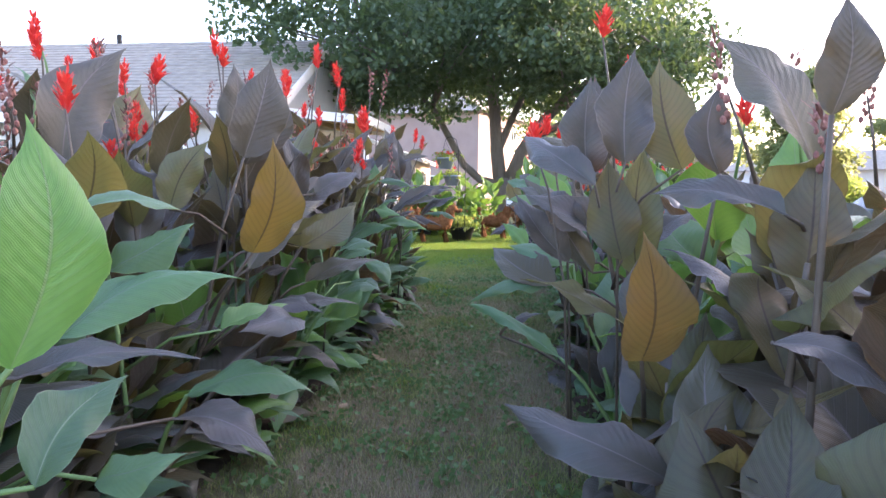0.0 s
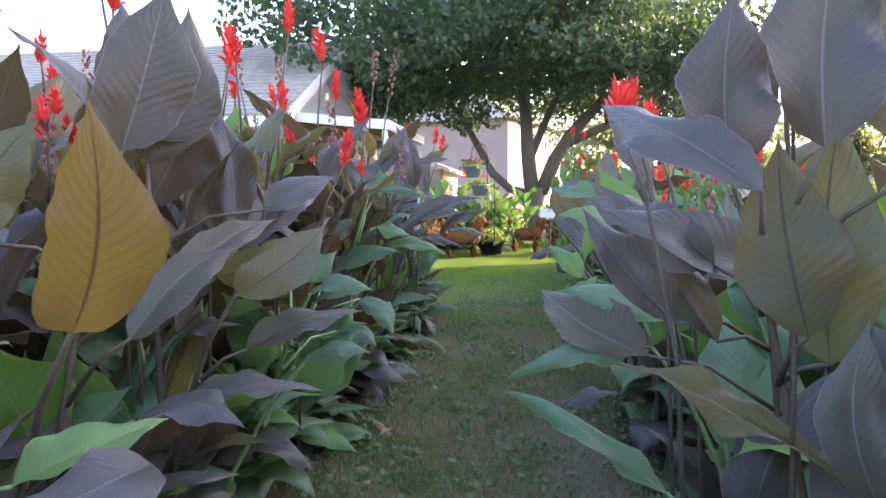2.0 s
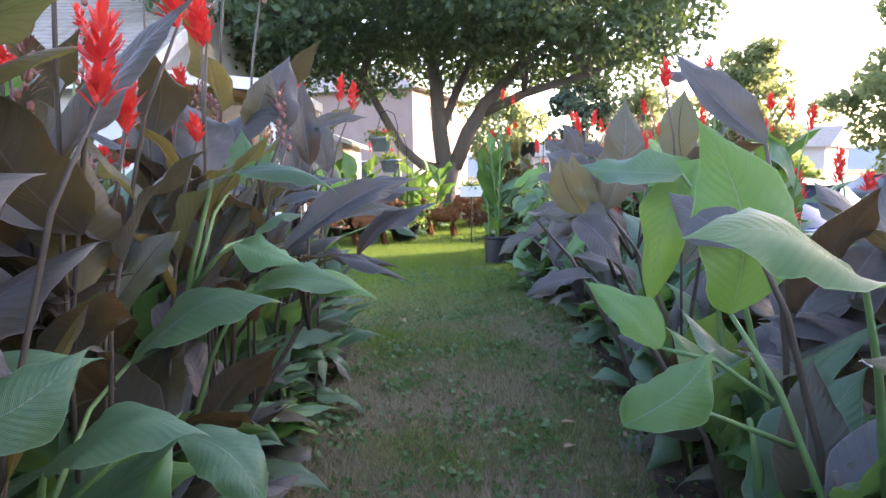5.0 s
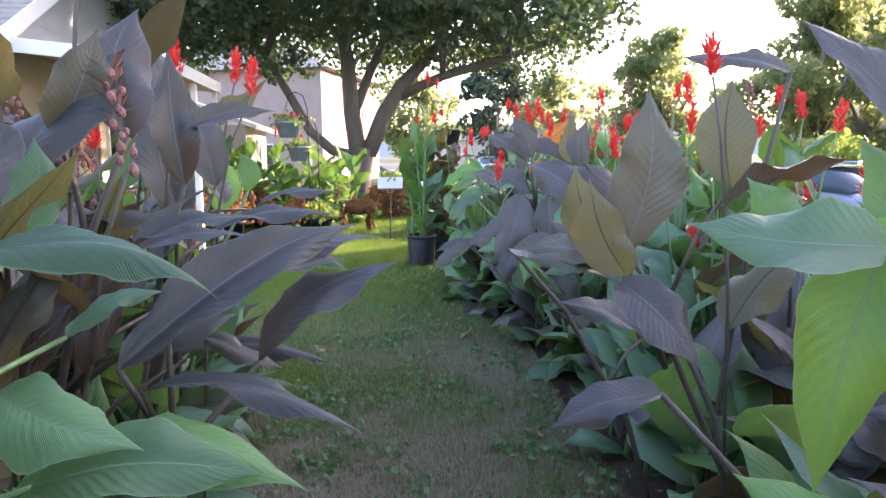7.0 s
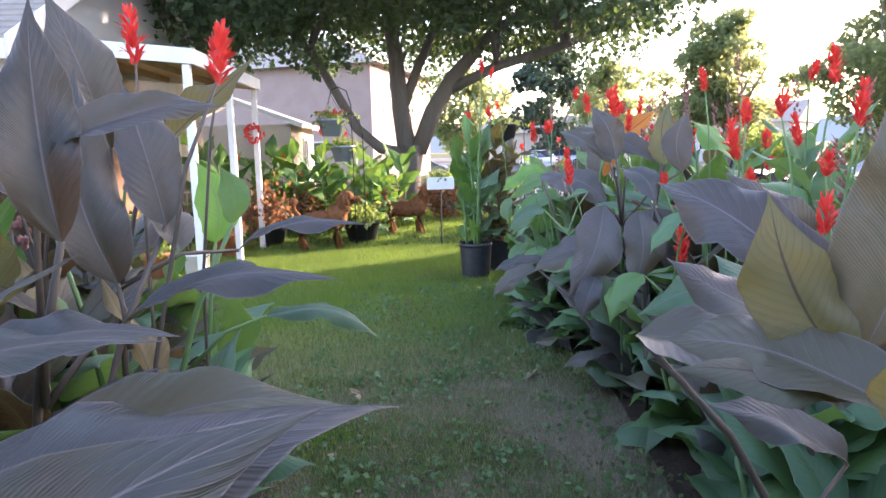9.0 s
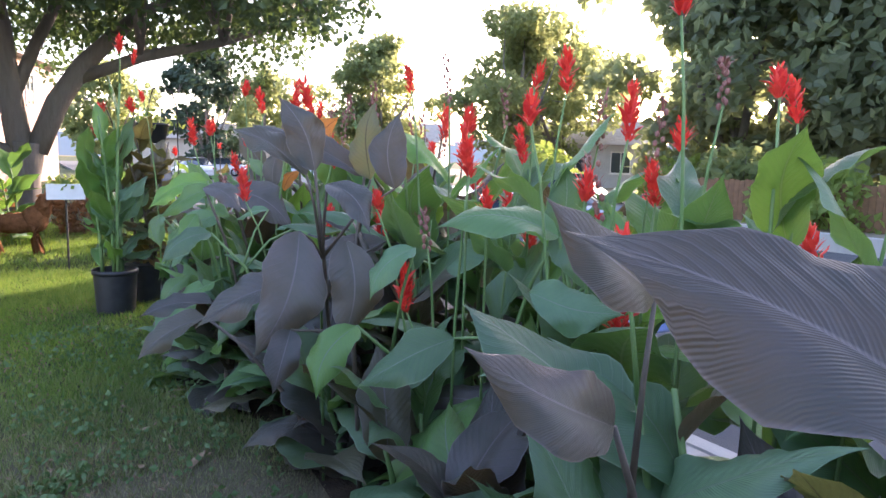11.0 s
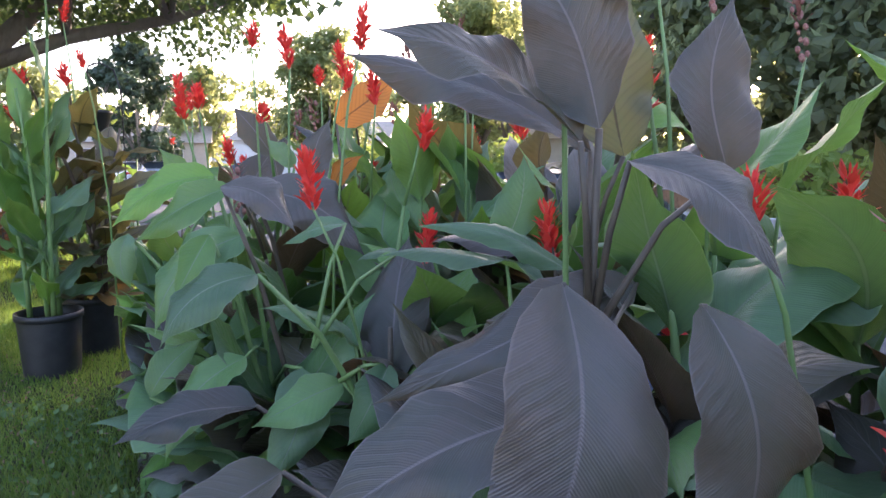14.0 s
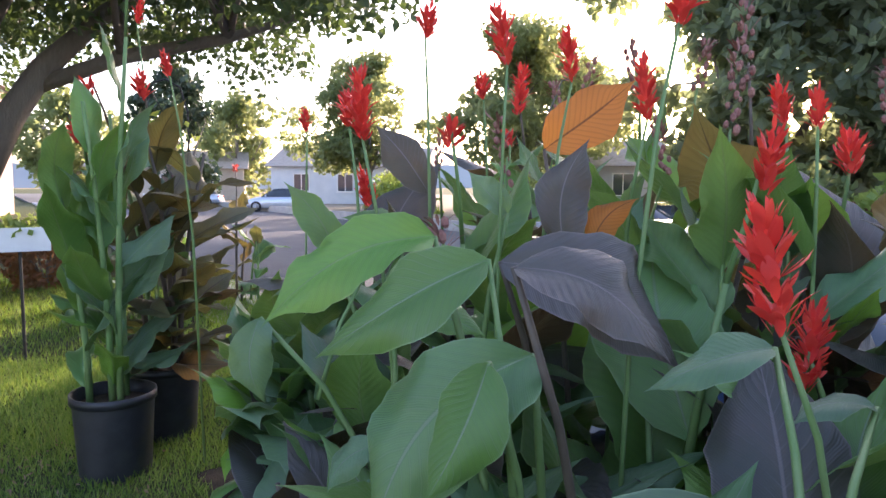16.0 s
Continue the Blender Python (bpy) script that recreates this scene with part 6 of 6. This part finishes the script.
# ---- hanging baskets on crooks ----
def hanging_basket(x, y, z, r, mat, seed, label, flowers=True):
    top = thing("hanging_basket", x, y, 0, label, "hanging basket")
    bm = bmesh.new()
    lathe(bm, ((0.0, z), (r * 0.7, z), (r, z + r * 1.1), (r * 1.06, z + r * 1.1), (r * 1.06, z + r * 1.25), (r * 0.98, z + r * 1.25), (r * 0.9, z + r * 1.05), (0.0, z + r * 1.1)), 24)
    part("bowl", bm, mat, top, smooth=True)
    bm = bmesh.new()
    for k in range(3):
        a = k * 2.09
        tube(bm, [(r * math.cos(a), r * math.sin(a), z + r * 1.2), (0, 0, z + 0.62)], (0.004, 0.004), 4)
    part("hanger", bm, dark_metal, top, "thin wire hanger")
    bm = bmesh.new()
    tube(bm, [(0.3, 0, -0.1), (0.3, 0, z + 0.45), (0.24, 0, z + 0.66), (0.12, 0, z + 0.72), (0.02, 0, z + 0.68), (0, 0, z + 0.61)], (0.009,) * 6, 7)
    part("crook", bm, dark_metal, top, "dark iron shepherd's crook", smooth=True)
    rng = np.random.default_rng(seed)
    q = rng.normal(size=(160, 3)) * np.array([r * 0.6, r * 0.6, 0.06]) + np.array([0, 0, z + r * 1.35])
    part("foliage", strew("foliage", rng, q, 0.08, shrub_leaf), None, top)
    if flowers:
        bm = bmesh.new()
        for k in range(40):
            a = rng.uniform(0, 6.3)
            o = Vector((math.cos(a), math.sin(a), 0))
            petal(bm, o * rng.uniform(0, r) + Vector((0, 0, z + r * 1.5 + rng.uniform(0, 0.08))), o, Vector((0, 0, 1)), 0.05, 0.04, 0.5)
        tagged(part("bloom", bm, petal_red, top, "small red blooms"), kind="stuff")
    return top


hanging_basket(-1.25, 15.2, 1.68, 0.2, blue_plastic, 41, "blue-grey hanging basket with red flowers")
hanging_basket(-1.1, 15.3, 1.3, 0.19, blue_plastic, 42, "blue-grey hanging basket on an iron crook", False)

hanging_basket(1.35, 15.2, 1.55, 0.2, black_plastic, 43, "dark hanging pot with trailing plants on a crook", False)


def planter(x, y, r, h, mat, label, leaf_mat, seed, up=0.4, name="planter"):
    """A tapered planter with a rim and a leafy plant in it."""
    top = thing(name, x, y, 0, label, "planter")
    bm = bmesh.new()
    lathe(bm, ((0.0, 0.0), (r * 0.7, 0.0), (r * 0.95, h * 0.85), (r * 1.05, h * 0.86), (r * 1.05, h), (r * 0.93, h), (r * 0.9, h * 0.88), (0.0, h * 0.9)), 24)
    part("bowl", bm, mat, top, smooth=True)
    rng = np.random.default_rng(seed)
    q = rng.normal(size=(420, 3)) * np.array([r * 0.6, r * 0.6, up * 0.4]) + np.array([0, 0, h + up * 0.45])
    q[:, 2] = np.maximum(q[:, 2], h * 0.95)
    part("foliage", strew("foliage", rng, q, 0.1, leaf_mat), None, top)
    return top


planter(-0.9, 15.75, 0.3, 0.34, black_plastic, "dark bowl planter with low plants on the lawn", shrub_leaf, 61, 0.2)
planter(-2.75, 14.6, 0.2, 0.34, terracotta, "terracotta planter with russet leaves by the patio", russet_leaf, 62, 0.5)
planter(-2.3, 15.6, 0.24, 0.32, black_plastic, "dark planter with russet leaves by the patio", russet_leaf, 63, 0.5)
planter(-3.2, 13.2, 0.2, 0.3, terracotta, "terracotta planter with green leaves on the patio", shrub_leaf, 64, 0.4)
planter(-2.0, 17.2, 0.22, 0.3, black_plastic, "dark planter with russet leaves at the bed's edge", russet_leaf, 65, 0.45)

bucket = thing("bucket", -2.55, 12.6, 0, "white plastic bucket standing by the patio", "bucket")
bm = bmesh.new()
lathe(bm, ((0.0, 0.0), (0.12, 0.0), (0.142, 0.33), (0.15, 0.33), (0.15, 0.36), (0.14, 0.36), (0.118, 0.02), (0.0, 0.015)), 28)
part("bucket_body", bm, white_plastic, bucket, smooth=True)
part("bail", tube(bmesh.new(), [(0.15 * math.cos(a), -0.03 - 0.1 * math.sin(a), 0.34 - 0.06 * math.sin(a)) for a in (math.pi * k / 10 for k in range(11))], (0.004,) * 11, 5), dark_metal, bucket, "thin wire handle")

tray = thing("tray_planter", 0.35, 15.0, 0, "white rectangular tray planter on a dark stake", "planter")
part("tray", boxes((-0.2, 0.2, -0.09, 0.09, 0.86, 0.875), (-0.2, 0.2, -0.09, -0.075, 0.876, 1.04), (-0.2, 0.2, 0.075, 0.09, 0.876, 1.04), (-0.2, -0.185, -0.074, 0.074, 0.876, 1.04), (0.185, 0.2, -0.074, 0.074, 0.876, 1.04)), white_plastic, tray)
part("stake", tube(bmesh.new(), [(0, 0, -0.05), (0, 0, 0.86)], (0.012, 0.012), 8), dark_metal, tray)
rng = np.random.default_rng(71)
part("foliage", strew("foliage", rng, rng.normal(size=(120, 3)) * np.array([0.1, 0.04, 0.04]) + np.array([0, 0, 1.06]), 0.07, shrub_leaf), None, tray)

rail = thing("step_railing", -3.25, 13.9, 0, "black iron step railing by the house door", "railing")
for k in range(9):
    part("baluster", tube(bmesh.new(), [(0, 0.16 * k - 0.64, 0), (0, 0.16 * k - 0.64, 0.92)], (0.008, 0.008), 6), dark_metal, rail)
part("handrail", tube(bmesh.new(), [(0, -0.72, 0.93), (0, 0.72, 0.93)], (0.018, 0.018), 8), dark_metal, rail)
part("bottom_rail", tube(bmesh.new(), [(0, -0.66, 0.12), (0, 0.66, 0.12)], (0.01, 0.01), 6), dark_metal, rail)

bench = thing("garden_bench", -3.0, 16.6, 0, "brown wooden slatted bench under the patio cover", "bench", turn=-90)
for k in range(4):
    part("seat_slat", boxes((-0.6, 0.6, -0.2 + 0.11 * k, -0.11 + 0.11 * k, 0.42, 0.445), bevel=0.004), brown_wood, bench)
for k in range(3):
    part("back_slat", boxes((-0.6, 0.6, 0.225, 0.25, 0.52 + 0.12 * k, 0.61 + 0.12 * k), bevel=0.004), brown_wood, bench)
for sx in (-0.55, 0.55):
    part("leg", boxes((sx - 0.03, sx + 0.03, -0.2, -0.14, 0, 0.418)), brown_wood, bench)
    part("leg", boxes((sx - 0.03, sx + 0.03, 0.252, 0.3, 0, 0.9)), brown_wood, bench)
    part("side_rail", boxes((sx - 0.025, sx + 0.025, -0.138, 0.25, 0.36, 0.415)), brown_wood, bench)


def wheelie_bin(x, y, turn, mat, label):
    top = thing("wheelie_bin", x, y, 0.04, label, "bin", "bins across the street", turn)
    bm = boxes((-0.27, 0.27, -0.3, 0.3, 0.06, 1.0), bevel=0.02)
    for v in bm.verts:
        f = 0.82 + 0.18 * v.co.z
        v.co.x, v.co.y = v.co.x * f, v.co.y * f
    part("bin_body", bm, mat, top)
    part("lid", boxes((-0.29, 0.29, -0.33, 0.33, 1.0, 1.06), bevel=0.015), mat, top)
    for sx in (-0.24, 0.24):
        wh = part("wheel", lathe(bmesh.new(), ((0.0, -0.02), (0.1, -0.02), (0.1, 0.02), (0.0, 0.02)), 16), rubber, top)
        wh.matrix_basis = pose(sx, 0.28, 0.1, 0, 90, 0)
    return top


wheelie_bin(15.6, 24.0, -50, blue_plastic, "blue-grey wheelie bin beside the kerb")
wheelie_bin(15.9, 23.2, -50, black_plastic, "black wheelie bin beside the kerb")

# ---- litter and weeds on the lawn ----
dead_leaf = surface("dead_leaf", (0.2, 0.12, 0.07), (0.34, 0.24, 0.15), 30, 0.9)
rng = np.random.default_rng(81)
n = 4200
q = np.stack([rng.normal(0.1, 0.5, n), rng.uniform(2.5, 13, n), rng.uniform(0.012, 0.03, n)], 1)
q = q[(q[:, 0] > -0.85) & (q[:, 0] < 1.15)]
tagged(new("leaf_litter", strew("leaf_litter", rng, q, 0.03, dead_leaf, 0.4)), "small dry brown leaf scraps on the lawn", "leaf litter", "", "stuff")
weed = foliage("clover_leaf", (0.07, 0.14, 0.05), (0.14, 0.22, 0.09), (0.2, 0.35, 0.1), 0.25)
cs = []
for k in range(420):
    cx, cy = rng.uniform(-0.8, 0.95), rng.uniform(2.5, 12)
    m_ = int(rng.integers(8, 26))
    cs.append(np.stack([rng.normal(cx, 0.06, m_), rng.normal(cy, 0.06, m_), rng.uniform(0.015, 0.06, m_)], 1))
tagged(new("weed_patches", strew("weed_patches", rng, np.concatenate(cs), 0.035, weed, 0.9)), "low clover and broadleaf weeds in the lawn", "weeds", "", "stuff")
for k in range(26):
    # curled dead canna leaf scraps
    bm = bmesh.new()
    a = rng.uniform(0, 6.3)
    petal(bm, (0, 0, 0.015), Vector((math.cos(a), math.sin(a), 0.1)).normalized(), Vector((0, 0, 1)), rng.uniform(0.08, 0.2), rng.uniform(0.02, 0.05), 1.6)
    ob = new("fallen_leaf", mesh_of("fallen_leaf", bm, dead_leaf))
    sx = rng.uniform(0.35, 0.9) if k % 2 else rng.uniform(-0.75, -0.4)
    ob.matrix_world = pose(sx, rng.uniform(3, 10.5), 0.0)
    for v in ob.data.vertices:
        v.co.z = 0.012 + 0.2 * max(v.co.z, 0)
    tagged(ob, "curled dry brown fallen leaf on the lawn", "fallen leaf", "fallen leaves")

for k in range(11):
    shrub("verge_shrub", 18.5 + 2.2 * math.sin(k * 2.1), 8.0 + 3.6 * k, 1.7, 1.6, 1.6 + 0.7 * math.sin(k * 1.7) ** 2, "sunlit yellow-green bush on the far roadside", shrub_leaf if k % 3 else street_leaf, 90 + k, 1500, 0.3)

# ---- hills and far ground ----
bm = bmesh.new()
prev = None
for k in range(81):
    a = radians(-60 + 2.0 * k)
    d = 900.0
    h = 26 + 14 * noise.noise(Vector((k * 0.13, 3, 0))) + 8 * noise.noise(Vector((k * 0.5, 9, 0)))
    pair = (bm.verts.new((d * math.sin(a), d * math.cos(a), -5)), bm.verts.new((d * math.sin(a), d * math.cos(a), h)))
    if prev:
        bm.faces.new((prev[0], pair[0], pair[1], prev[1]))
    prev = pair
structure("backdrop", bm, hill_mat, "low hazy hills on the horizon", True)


# ---- grass ----
def grass(name, area, count, seed, tall):
    """Blades of mown grass as one sheet of geometry."""
    rng = np.random.default_rng(seed)
    p = np.stack([rng.uniform(area[0], area[1], count), rng.uniform(area[2], area[3], count)], 1)
    keep = np.ones(count, bool)
    for i, (gx, gy) in enumerate(p):
        inside = (gy < 8.7 and gx < left_edge(gy)) or (gy < 12.2 and gx > right_edge(gy))
        keep[i] = not inside
    p = p[keep]
    n = len(p)
    patch = 0.6 + 0.5 * np.sin(p[:, 0] * 3.1 + 1.3 * np.sin(p[:, 1] * 2.1)) * np.sin(p[:, 1] * 1.9 + p[:, 0])
    h = tall * rng.uniform(0.5, 1.2, n) * (0.6 + 0.5 * np.clip(patch, 0, 1))
    a = rng.uniform(0, 2 * np.pi, n)
    w = rng.uniform(0.0018, 0.0035, n) * (tall / 0.04)
    lean = rng.normal(0, 0.5, (n, 2)) * h[:, None]
    b0 = np.stack([p[:, 0] - w * np.cos(a), p[:, 1] - w * np.sin(a), np.full(n, -0.012)], 1)
    b1 = np.stack([p[:, 0] + w * np.cos(a), p[:, 1] + w * np.sin(a), np.full(n, -0.012)], 1)
    tp = np.stack([p[:, 0] + lean[:, 0], p[:, 1] + lean[:, 1], h], 1)
    v = np.stack([b0, b1, tp], 1).reshape(-1, 3)
    me = bpy.data.meshes.new(name)
    me.from_pydata(v.tolist(), [], np.arange(3 * n).reshape(-1, 3).tolist())
    me.materials.append(grass_mat)
    return tagged(new(name, me), "short mown lawn grass, dry in worn patches", "grass", "", "stuff")


grass("grass_path", (-1.0, 1.25, 2.4, 9.0), 120000, 51, 0.04)
grass("grass_lawn", (-3.0, 1.6, 9.0, 15.0), 170000, 52, 0.062)
grass("grass_far_lawn", (-4.0, 3.0, 15.0, 21.0), 50000, 53, 0.08)
